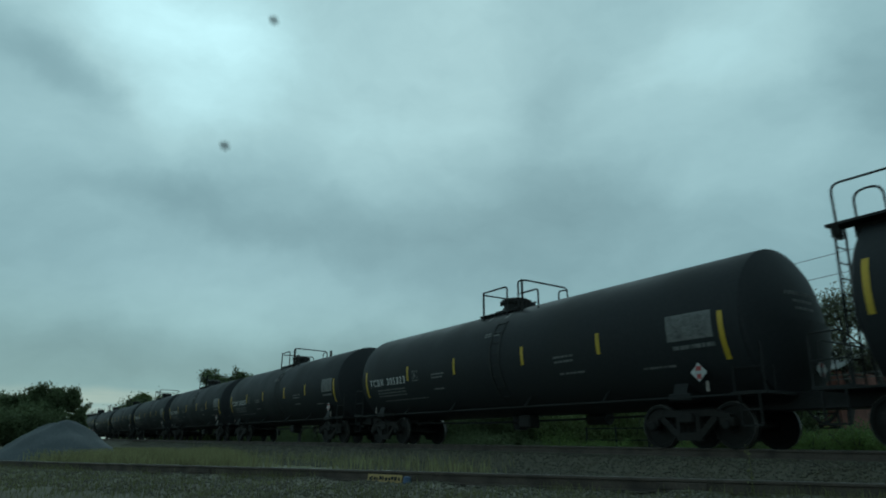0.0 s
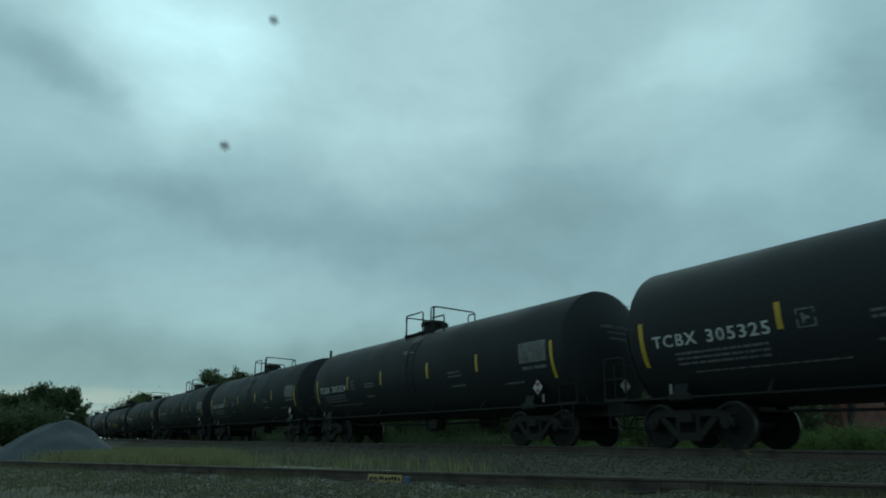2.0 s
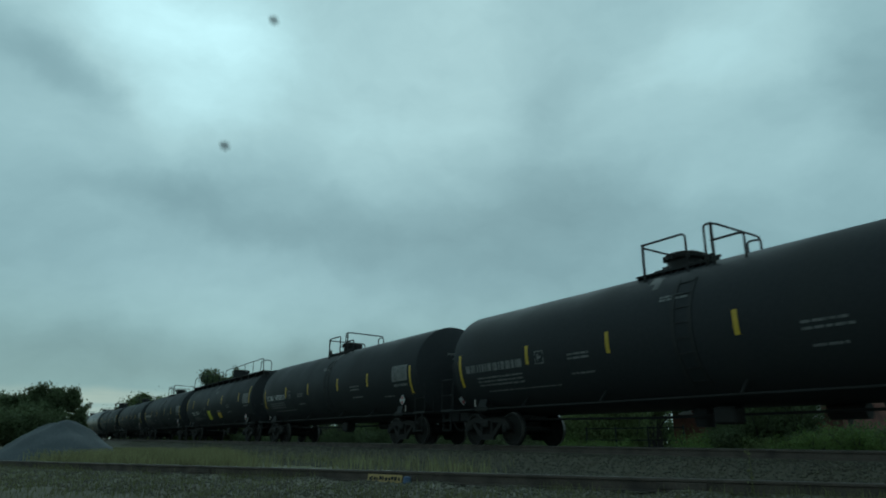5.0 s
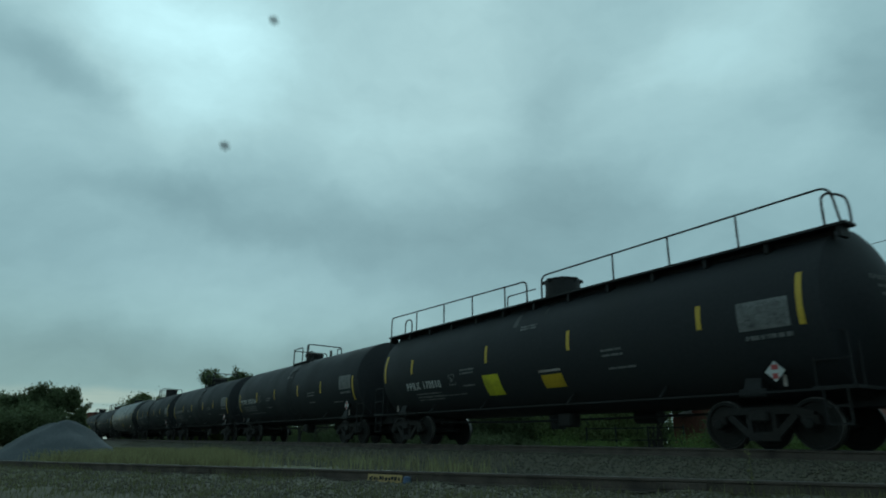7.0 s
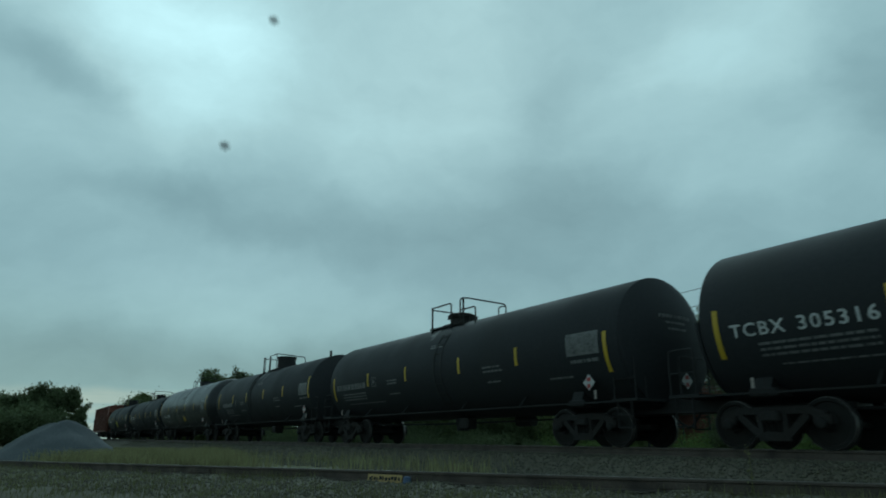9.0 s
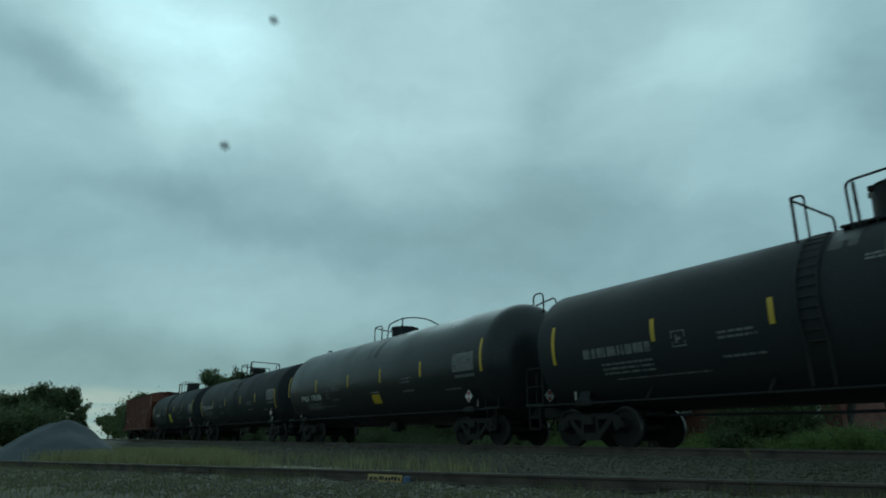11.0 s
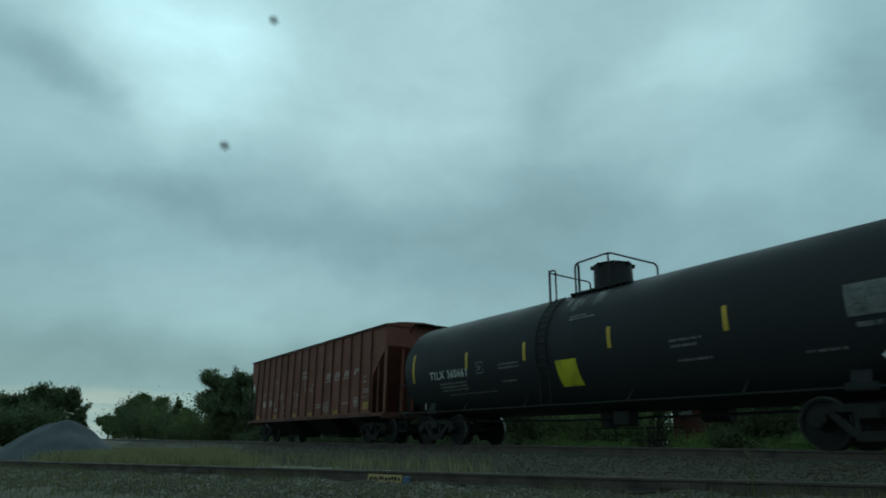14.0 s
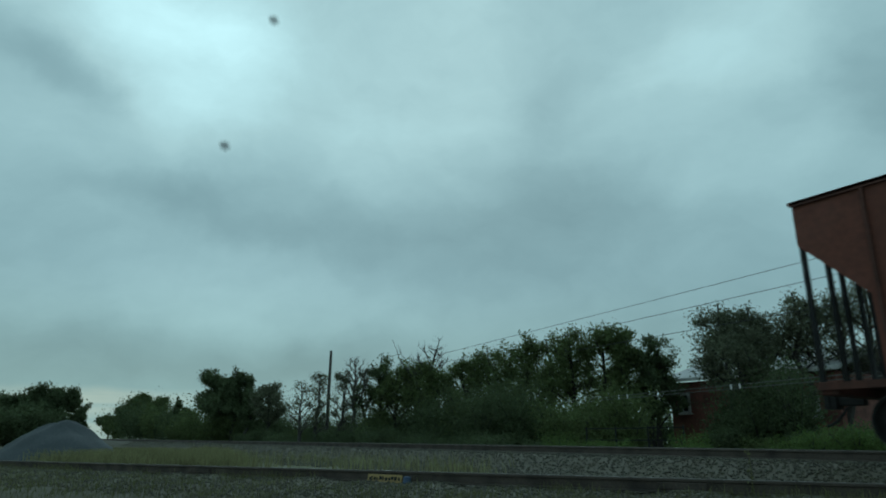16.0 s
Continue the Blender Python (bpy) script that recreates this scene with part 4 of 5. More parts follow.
        for x in (-7.85,):
            bm = bmesh.new()
            for y in (-1.12, -0.72):
                tube(bm, [(x, y, z0), (x + (0.1 if x > 0 else -0.1), y, 1.05)], 0.022, 5)
            for k in range(10):
                f = (k + 0.5) / 10
                xx = x + (0.1 if x > 0 else -0.1) * f
                tube(bm, [(xx, -1.12, z0 - f * 2.8), (xx, -0.72, z0 - f * 2.8)], 0.014, 5)
            part("ladder", bm, BLACK, car)
        marks(car, rng, number, code, (-5.42, -1.22, 2.15, 5.88), -5.88, 2.12, (-7.3, 7.93), (6.72, 7.72), 7.25, 1.36, 0.20, 0.47, 1.74)
        for x0, x1, z0, z1 in ((-1.5, -0.76, 1.30, 1.94),):
            bm = bmesh.new()
            band(bm, x0, x1, z0, z1)
            part("patch", wrap(bm), PATCH, car, "yellow-green rectangular patch")
        bm = bmesh.new()
        band(bm, 0.98, 1.75, 1.38, 1.75)
        part("patch", wrap(bm), YELLOW, car, "ochre yellow patch under a pale bar")
        bm = bmesh.new()
        band(bm, 0.93, 1.75, 1.82, 1.88, cuts=1)
        part("pale_bar", wrap(bm), CHALK, car)
        head_marks(car, half + 0.395, dish)
    return car


def make_hopper_car():
    car = thing("hopper_car", "rust-red ribbed covered hopper car, last of the train", "hopper car", "cars of the train")
    half, y0, top, low = 8.03, 1.52, 4.33, 1.06
    # the body: straight sides, ends cut back below to the slope sheets
    side = [(-half, top), (-half, 3.52), (-half + 2.43, low), (half - 2.43, low), (half, 3.52), (half, top)]
    bm = bmesh.new()
    plate(bm, [(x, z) for x, z in side], 2 * y0, (0, y0, 0), (1, 0, 0), (0, 0, 1))
    part("body", bm, SIDING, car, "rust-red riveted steel body", smooth=False)
    # side sheets reach past the slope sheets and leave hollow ends
    for e in (-1, 1):
        for y in (-y0 + 0.002, y0 - 0.032):
            bm = bmesh.new()
            pts = [(e * (half - 2.43), low), (e * (half - 1.05), low), (e * (half - 1.05), 2.46)]
            plate(bm, pts if e > 0 else pts[::-1], 0.03, (0, y + 0.03, 0), (1, 0, 0), (0, 0, 1))
            part("side_sheet", bm, SIDING, car, smooth=False)
    for s in (-1, 1):
        bm = bmesh.new()
        box(bm, (0, s * (y0 + 0.02), top - 0.04), (2 * half, 0.06, 0.09))
        part("top_chord", bm, SIDING_DARK, car)
        bm = bmesh.new()
        box(bm, (0, s * (y0 + 0.03), low - 0.03), (2 * half, 0.09, 0.12))
        part("side_sill", bm, SIDING_DARK, car)
    # same red as the body, with the ribs' shading put into a darker colour
    xs = [-6.84 + 0.915 * k for k in range(16)]
    for x in xs:
        for s in (-1, 1):
            bm = bmesh.new()
            y = s * (y0 + 0.045)
            box(bm, (x, y - s * 0.012, (top + low) / 2), (0.06, 0.07, top - low - 0.16), bevel=0.010)
            part("rib", bm, SIDING_DARK, car)
    # roof
    bm = bmesh.new()
    outline = [(-y0 - 0.05, 0), (-0.8, 0.13), (0, 0.18), (0.8, 0.13), (y0 + 0.05, 0), (y0 + 0.05, -0.06), (-y0 - 0.05, -0.06)]
    plate(bm, outline, 2 * half + 0.1, (-half - 0.05, 0, top + 0.01), (0, 1, 0), (0, 0, 1))
    part("roof", bm, SIDING, car, "shallow ridged red roof", smooth=False)
    bm = bmesh.new()
    for k in range(10):
        box(bm, (-7.2 + 1.6 * k, 0, top + 0.19), (1.3, 0.62, 0.06), bevel=0.02)
    part("hatch_cover", bm, SIDING_DARK, car)
    bm = bmesh.new()
    for y in (-0.75, 0.75):
        box(bm, (-0.1, y, top + 0.15), (2 * half - 0.4, 0.35, 0.03))
        for k in range(12):
            box(bm, (-7.7 + 1.4 * k, y, top + 0.12), (0.05, 0.3, 0.12))
    box(bm, (half + 0.22, 0.3, top + 0.05), (0.40, 1.3, 0.04))
    for y in (-0.5, 0.7):
        beam(bm, (half + 0.38, y, top + 0.04), (half + 0.02, y, top - 0.24), 0.04, 0.03)
    part("running_board", bm, BLACK, car, "grated roof running board")
    # open ends: corner posts, centre struts, end sill, ladder; trailing posts and struts black, leading ones red
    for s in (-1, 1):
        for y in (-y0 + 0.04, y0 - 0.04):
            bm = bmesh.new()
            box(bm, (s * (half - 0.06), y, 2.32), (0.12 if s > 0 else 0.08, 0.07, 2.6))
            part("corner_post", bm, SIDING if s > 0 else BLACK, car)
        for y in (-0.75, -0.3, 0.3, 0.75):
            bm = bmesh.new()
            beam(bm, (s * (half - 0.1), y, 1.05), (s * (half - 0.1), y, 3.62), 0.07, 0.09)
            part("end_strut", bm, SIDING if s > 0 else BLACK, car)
        if s > 0:
            for y in (-y0 + 0.04, y0 - 0.04):
                bm = bmesh.new()
                box(bm, (half - 0.62, y, 2.05), (0.07, 0.05, 1.9))
                part("brace_post", bm, SIDING_DARK, car)
        bm = bmesh.new()
        for y in (0.95, 1.4):
            tube(bm, [(s * (half + 0.03), y, 1.05), (s * (half + 0.03), y, 4.2)], 0.016, 5)
        for k in range(9):
            tube(bm, [(s * (half + 0.03), 0.95, 1.15 + 0.34 * k), (s * (half + 0.03), 1.4, 1.15 + 0.34 * k)], 0.013, 5)
        part("ladder", bm, SIDING_DARK, car)
        bm = bmesh.new()
        box(bm, (s * (half - 0.15), 0, 1.0), (0.3, 3.05, 0.22), bevel=0.015)
        box(bm, (s * (half - 1.0), 0, 1.1), (1.9, 0.9, 0.10))
        part("end_sill", bm, SIDING_DARK, car)
        bm = bmesh.new()
        revolve(bm, [(-0.3, 0), (-0.3, 0.2), (0.3, 0.2), (0.3, 0)], "Y", 14)
        bmesh.ops.translate(bm, verts=bm.verts[:], vec=(s * (half - 0.55), 0.2, 1.4))
        part("brake_cylinder", bm, BLACK, car)
        part("coupler", coupler_bm(s * (half + 0.25), s), TRUCK, car)
        add_truck(car, s * (half - 1.75))
    # bays beneath
    for x, w in ((-4.0, 1.75), (1.2, 1.15), (4.9, 0.5)):
        bm = bmesh.new()
        plate(bm, [(x - w - 0.25, 1.03), (x - w + 0.15, 0.34), (x + w - 0.15, 0.34), (x + w + 0.25, 1.03)], 2.6, (0, 1.3, 0), (1, 0, 0), (0, 0, 1))
        for v in bm.verts:
            v.co.y *= 0.35 if v.co.z < 0.6 else 1.0
        box(bm, (x, 0, 0.30), (1.5 * w, 1.1, 0.12), bevel=0.02)
        tube(bm, [(x - 0.4, -0.8, 0.36), (x - 0.4, 0.8, 0.36)], 0.03, 6)
        part("discharge_bay", bm, BLACK, car, "black sloped discharge bay", smooth=False)
    bm = bmesh.new()
    box(bm, (0, 0, 0.88), (13.0, 0.5, 0.26))
    part("centre_sill", bm, BLACK, car)
    # markings, each a thin plate on the near side between the ribs
    y = -y0 - 0.004
    rng = random.Random(8)

    def flat(name, bm, material, label="", kind=""):
        for v in bm.verts:
            v.co.y += y
        tagged(part(name, bm, material, car, label), kind=kind)

    bm = letters("808", 0.27, -5.66, 1.77, 0.62)
    flat("car_number", bm, STENCIL, "faded white number")
    bm = letters("305", 0.27, -4.73, 1.77, 0.62)
    flat("car_number", bm, STENCIL, "faded white number")
    for x in (-5.62, -5.30, -4.70, -4.36):
        bm = bmesh.new()
        box(bm, (x + 0.12, 0, 2.38), (0.17, 0.004, 0.20))
        flat("owner_mark", bm, FAINT, "faded white plain owner mark")
    # slanted logo shapes: two thick strokes each, underlined
    for k, x in enumerate((2.55, 3.5, 4.42, 5.36)):
        bm = bmesh.new()
        for a, b, c, d in ((0.0, 0.15, 0.0, 0.25), (0.25, 0.42, 0.0, 0.25)) if k < 3 else ((0.0, 0.15, 0.0, 0.25), (0.22, 0.42, 0.12, 0.25)):
            plate(bm, [(a + c * 0.5, c), (b + c * 0.5, c), (b + d * 0.5, d), (a + d * 0.5, d)], 0.004, (x, 0.002, 2.62), (1, 0, 0), (0, 0, 1))
        if k < 3:
            plate(bm, [(-0.1, -0.10), (0.52, -0.10), (0.54, -0.06), (-0.08, -0.06)], 0.004, (x, 0.002, 2.62), (1, 0, 0), (0, 0, 1))
        flat("logo_shape", bm, CHALK, "faded slanted white logo shape")
    for x, z, w, h in ((-0.25, 3.12, 0.7, 0.13), (-0.25, 2.9, 0.62, 0.15), (6.2, 2.0, 0.5, 0.05), (6.15, 1.9, 0.6, 0.05), (6.15, 1.72, 0.5, 0.05), (6.2, 2.5, 0.3, 0.08),
                       (-2.75, 1.75, 0.6, 0.05), (-2.75, 1.65, 0.55, 0.05), (-2.75, 1.55, 0.6, 0.05), (-5.6, 1.72, 0.35, 0.06), (-4.6, 1.72, 0.35, 0.06),
                       (1.55, 1.6, 0.7, 0.06), (1.6, 1.48, 0.65, 0.06), (4.3, 1.55, 0.7, 0.07), (6.25, 2.3, 0.22, 0.09), (-3.9, 1.55, 0.45, 0.14)):
        bm = bmesh.new()
        bars(bm, rng, x, x + w, z, h, 0.02)
        flat("stencilling", bm, FAINT, "faded small stencilling", "stuff")
    for x in (-6.6, -3.9, -1.2, 0.75, 3.5, 6.28):
        bm = bmesh.new()
        box(bm, (x + 0.2, 0, 1.22 if x < 5 else 1.39), (0.46, 0.005, 0.15 if x < 5 else 0.28))
        flat("reflector", bm, MUD, "dirty yellow reflective patch")
    for x, z, s in ((5.42, 1.38, 0.85), (-3.0, 2.05, 0.6)):
        bm = bmesh.new()
        for a, b, c, d in ((0, 0.46, 0, 0.05), (0, 0.46, 0.37, 0.42), (0, 0.05, 0, 0.42), (0.41, 0.46, 0, 0.42), (0.12, 0.34, 0.12, 0.30)):
            box(bm, (x + s * (a + b) / 2, 0, z + s * (c + d) / 2), (s * (b - a), 0.004, s * (d - c)))
        flat("square_mark", bm, CHALK, "faded white square marking")
    scrawls = [[(-4.2, 2.7), (-3.95, 3.0), (-3.6, 2.95), (-3.5, 2.75)], [(-4.15, 2.6), (-4.0, 2.0), (-3.65, 1.4)], [(-4.0, 1.75), (-3.3, 2.2)],
               [(-3.0, 2.85), (-2.9, 1.9), (-2.7, 1.35), (-2.15, 1.35)], [(-2.35, 2.9), (-2.3, 2.2)], [(-1.3, 2.35), (-1.0, 2.1), (-0.6, 2.25), (-0.95, 1.6), (-0.45, 1.65)],
               [(2.45, 1.25), (2.5, 1.62), (2.62, 1.7), (2.66, 1.45), (2.5, 1.42), (2.72, 1.2), (2.8, 1.66), (2.95, 1.68), (2.9, 1.3), (2.76, 1.36), (3.05, 1.62), (3.12, 1.4), (3.0, 1.2), (3.2, 1.72)], [(0.1, 2.85), (0.2, 2.4), (0.42, 2.1)],
               [(1.25, 2.55), (0.75, 2.3), (1.35, 2.15)], [(-6.7, 2.4), (-6.3, 2.2)]]
    for pts in scrawls:
        bm = bmesh.new()
        for (a, b), (c, d) in zip(pts, pts[1:]):
            beam(bm, (a, 0, b), (c, 0, d), 0.004, 0.055)
        for v in bm.verts:
            v.co.y *= 0.1
        flat("graffiti", bm, FAINT, "faint pale graffiti stroke")
    return car


# ---- trees, poles and buildings behind ----
FORWARD = math.atan2(AHEAD.y, AHEAD.x)


def leaves(rng, centres, spread, count, size, weight=None):
    """Small leaf quads round the clump centres; returns verts and faces."""
    pick = rng.integers(0, len(centres), count) if weight is None else rng.choice(len(centres), count, p=weight / weight.sum())
    c = centres[pick] + rng.normal(0, 1, (count, 3)) * spread
    n = rng.normal(size=(count, 3))
    n[:, 2] += 0.5
    n /= np.linalg.norm(n, axis=1)[:, None]
    u = np.cross(n, rng.normal(size=(count, 3)))
    u /= np.linalg.norm(u, axis=1)[:, None] + 1e-9
    w = np.cross(n, u)
    s = (size * rng.uniform(0.6, 1.4, count))[:, None]
    v = np.stack([c - u * s, c + w * s * 0.45, c + u * s, c - w * s * 0.45], 1).reshape(-1, 3)
    f = np.arange(count * 4).reshape(-1, 4)
    return v, f


def tree(name, label, x, y, height, width, material, seed, leafy=1.0, size=0.16, low=0.3, bark=None, lean=0.0, group="trees behind the track"):
    """Trunk, limbs and twigs, and a crown of leaf clumps at the limbs' ends. width: half width of the crown."""
    rng = np.random.default_rng(seed)
    foot = Vector((x, y, float(ground_z(x, y)) - 0.1))
    t = thing(name, label, "tree", group)
    t.location = foot
    bm = bmesh.new()
    r0 = 0.022 * height + 0.04
    top = Vector((lean * height, 0, height * 0.88))
    trunk = [Vector((0, 0, 0)).lerp(top, s) + Vector((rng.normal(0, 0.02 * height), rng.normal(0, 0.02 * height), 0)) * (s > 0) for s in (0, 0.2, 0.4, 0.6, 0.8, 1.0)]
    tube(bm, trunk, [r0 * (1 - 0.85 * i / 5) for i in range(6)], 7)
    ends = [trunk[-1]]
    for k in range(15 if leafy >= 0.5 else 18 if leafy > 0 else 26):
        s = low + (1 - low) * (k + rng.random()) / (18 if leafy > 0 else 26)
        i = min(int(s * 5), 4)
        a = trunk[i].lerp(trunk[i + 1], s * 5 - i)
        ang = k * 2.4 + rng.normal(0, 0.4)
        reach = width * (1.05 - 0.75 * max(0, s - 0.45) / 0.55) * rng.uniform(0.55, 1.0)
        b = a + Vector((math.cos(ang) * reach, math.sin(ang) * reach, reach * (rng.uniform(0.25, 0.9) if leafy > 0 else rng.uniform(0.7, 1.5))))
        b.z = min(b.z, height * rng.uniform(0.80, 0.98))
        m = a.lerp(b, 0.5) + Vector((0, 0, reach * 0.12))
        r = r0 * 0.42 * (1 - s * 0.6)
        tube(bm, [a, m, b], [r, r * 0.6, r * 0.2], 5)
        ends += [b, m.lerp(b, 0.4)]
        for _ in range(7 if leafy > 0 else 8):
            g = m.lerp(b, rng.random())
            e = g + Vector(rng.normal(0, 0.3, 3)) * reach * 0.8 + Vector((0, 0, reach * 0.3))
            if leafy > 0:
                e.z = min(e.z, height * rng.uniform(0.86, 1.02))
            tube(bm, [g, g.lerp(e, 0.5) + Vector(rng.normal(0, 0.05, 3)), e], [r * 0.35, r * 0.22, r * 0.08], 4)
            ends += [e, g.lerp(e, 0.6)]
    part("trunk", bm, bark or BARK, t)
    if leafy > 0:
        pts = np.array([tuple(e) for e in ends])
        weight = rng.lognormal(0.0, 0.55, len(pts))
        v, f = leaves(rng, pts, np.array([0.11, 0.11, 0.085]) * width, int(leafy * 30 * len(pts)), size * 0.6, weight)
        part("crown", raw_mesh("crown", v, f, material), None, t)
    return t


def bush(x, y, height, width, material, seed, label, size=0.12, density=1.0):
    rng = np.random.default_rng(seed)
    t = thing("bush", label, "bush", "undergrowth behind the track")
    t.location = (x, y, float(ground_z(x, y)) - 0.05)
    bm = bmesh.new()
    ends = []
    for k in range(13):
        ang = rng.uniform(0, math.tau)
        b = Vector((math.cos(ang) * width * rng.uniform(0.15, 0.9), math.sin(ang) * width * rng.uniform(0.15, 0.7), height * rng.uniform(0.35, 0.95)))
        tube(bm, [(0, 0, 0), b * 0.5 + Vector((0, 0, 0.1 * height)), b], [0.03, 0.02, 0.008], 4)
        ends += [b, b * 0.75, b * 0.5]
    part("stem", bm, BARK, t)
    v, f = leaves(rng, np.array([tuple(e) for e in ends]), np.array([0.20 * width, 0.20 * width, 0.13 * height]), int(4200 * density), size * 0.6)
    v[:, 2] = np.maximum(v[:, 2], 0.0)
    part("crown", raw_mesh("crown", v, f, material), None, t)


def away(deg, dist):
    """A place at that many degrees from the train's own heading back down the line, and that far off."""
    a = math.pi - radians(deg)
    return math.cos(a) * dist, math.sin(a) * dist


def build_trees():
    # degrees round from the line's far end, distance, height, half width, look
    rows = [(-1.2, 95, 5.1, 3.7, LEAF_DARK, 1.5, 0.24), (0.5, 92, 5.5, 3.0, LEAF_DARK, 1.5, 0.24), (2.1, 90, 6.7, 2.8, LEAF_DARK, 1.6, 0.24),
            (3.7, 90, 6.7, 2.2, LEAF_DARK, 1.5, 0.24), (4.6, 88, 4.5, 0.9, LEAF_DARK, 1.0, 0.24), (6.7, 84, 2.7, 1.4, LEAF_DARK, 1.2, 0.24),
            (7.8, 84, 4.6, 1.4, LEAF_DARK, 1.2, 0.24), (8.6, 86, 6.0, 1.7, LEAF, 1.2, 0.24), (9.9, 86, 5.8, 1.6, LEAF, 1.2, 0.24),
            (11.4, 78, 5.4, 0.7, LEAF_DARK, 1.2, 0.22), (12.1, 75, 4.0, 1.0, LEAF_DARK, 1.2, 0.22), (14.1, 62, 6.9, 1.5, LEAF_DARK, 1.5, 0.2),
            (15.7, 62, 7.1, 1.3, LEAF_DARK, 1.5, 0.2), (16.9, 60, 5.2, 0.8, LEAF_DARK, 1.2, 0.2), (18.5, 60, 5.6, 1.2, LEAF_GREY, 0.8, 0.18),
            (15.1, 58, 4.0, 1.9, LEAF_DARK, 1.2, 0.2), (27.8, 46, 6.5, 1.0, LEAF_DARK, 0.8, 0.15), (29.2, 45, 5.5, 1.2, LEAF, 0.8, 0.15),
            (31.1, 44, 5.8, 1.4, LEAF, 0.9, 0.15), (32.9, 43, 5.0, 1.2, LEAF, 0.8, 0.15), (35.0, 42, 6.1, 1.1, LEAF, 0.9, 0.14),
            (37.1, 42, 6.7, 1.2, LEAF, 0.9, 0.14), (38.9, 40, 5.2, 1.0, LEAF, 0.8, 0.14), (40.8, 38, 6.8, 1.1, LEAF, 0.8, 0.13),
            (42.5, 38, 6.6, 1.2, LEAF, 0.8, 0.13), (44.8, 36, 6.7, 1.2, LEAF, 1.1, 0.13), (47.1, 36, 6.9, 1.3, LEAF, 1.1, 0.13),
            (48.8, 36, 6.7, 1.1, LEAF, 1.2, 0.13), (50.7, 36, 6.2, 1.0, LEAF_DARK, 1.2, 0.13), (51.3, 36, 5.4, 0.8, LEAF_DARK, 1.1, 0.13),
            (56.9, 32, 7.0, 1.0, LEAF_GREY, 1.4, 0.11), (59.0, 33, 6.9, 1.1, LEAF_GREY, 1.4, 0.11), (57.9, 31, 5.5, 1.2, LEAF_GREY, 1.3, 0.11),
            (62.3, 33, 7.4, 0.9, LEAF_GREY, 0.6, 0.11), (63.5, 34, 6.9, 1.1, LEAF_GREY, 0.45, 0.11), (64.8, 34, 7.2, 1.2, LEAF_GREY, 0.4, 0.11),
            (67.0, 34, 7.6, 1.3, LEAF_GREY, 0.3, 0.11)]
    names = {LEAF: "leafy green tree beyond the railway", LEAF_DARK: "dense dark green tree beyond the railway", LEAF_GREY: "grey-green open-crowned tree beyond the railway"}
    for k, (deg, dist, h, w, mat, leafy, size) in enumerate(rows):
        grow = max(1.0, 19.0 / math.sin(radians(deg)) / dist) if deg > 6 else 1.0
        x, y = away(deg, dist * grow)
        tree("tree", names[mat], x, y, 0.55 + (h * grow - 0.55) * (1.13 if deg > 54 else 1.12 if dist < 50 else 1.06 if dist < 70 else 1.1 if deg < 6 else 1.02), w * grow * (1.75 if mat == LEAF_GREY else 1.6 if dist < 50 else 1.3 if dist < 70 else 0.98), mat, 100 + k, leafy, size * grow, 0.5 if deg > 61 else 0.34 if deg > 54 else 0.26)
    # thin and bare ones
    for k, (deg, dist, h, w, leafy) in enumerate(((21.2, 48, 5.1, 1.4, 0.10), (22.7, 48, 5.9, 1.3, 0.22), (24.5, 47, 6.0, 1.3, 0.25), (26.4, 46, 6.2, 1.0, 0.2))):
        x, y = away(deg, dist)
        tree("tree", "thin half-bare grey tree beyond the railway", x, y, h, w, LEAF_GREY, 300 + k, leafy, 0.12, 0.15, DEAD)
    for k, (deg, dist, h, w) in enumerate(((25.5, 46, 6.9, 1.7), (32.4, 44, 7.6, 2.3), (31.6, 44, 6.2, 1.9))):
        x, y = away(deg, dist)
        tree("bare_tree", "leafless dead tree beyond the railway", x, y, h, w, LEAF, 330 + k, 0.0, 0.1, 0.35, DEAD)
    rng = random.Random(12)
    for k in range(44):
        deg = 18.5 + 31.0 * (k + rng.random() * 0.8) / 44
        y = rng.uniform(20.0, 24.5)
        h = rng.uniform(1.8, 2.8) * (1.35 if 27 < deg < 42 else 1.0)
        mat, lab = (LEAF, "tangled green undergrowth bush") if deg > 41 or k % 4 == 0 else (LEAF_DARK, "dark green undergrowth bush")
        bush(-y / math.tan(radians(deg)), y, h, 1.8, mat, 400 + k, lab, 0.11, 1.1)
    for k in range(14):
        deg = 55.0 + 15 * (k + rng.random() * 0.8) / 14
        y = rng.uniform(20.5, 28.0)
        bush(-y / math.tan(radians(deg)), y, rng.uniform(0.7, 1.3), 1.0, rng.choice((LEAF, LEAF_DARK)), 600 + k, "low green bush beyond the railway", 0.09)
    for k in range(16):
        deg = 36 + 21 * (k + 0.5) / 16
        y = 42 + rng.uniform(-1, 1)
        bush(-y / math.tan(radians(deg)), y, rng.uniform(2.4, 3.4), 3.0, LEAF_DARK, 800 + k, "far dark hedge bush behind the house", 0.24, 0.35)
    for k in range(9):
        deg = 56.4 + 5.2 * (k + rng.random() * 0.8) / 9
        y = rng.uniform(23.5, 27.0)
        bush(-y / math.tan(radians(deg)), y, rng.uniform(2.4, 3.5), 1.4, LEAF_DARK, 640 + k, "dark green bush in front of the house", 0.1)
    for k in range(13):
        x = -5.5 - 1.05 * (k + rng.random())
        bush(x, rng.uniform(16.8, 18.4), rng.uniform(0.4, 0.95), 0.85, LEAF_BRIGHT, 500 + k, "low bright green bush beside the railway", 0.055, 0.8)
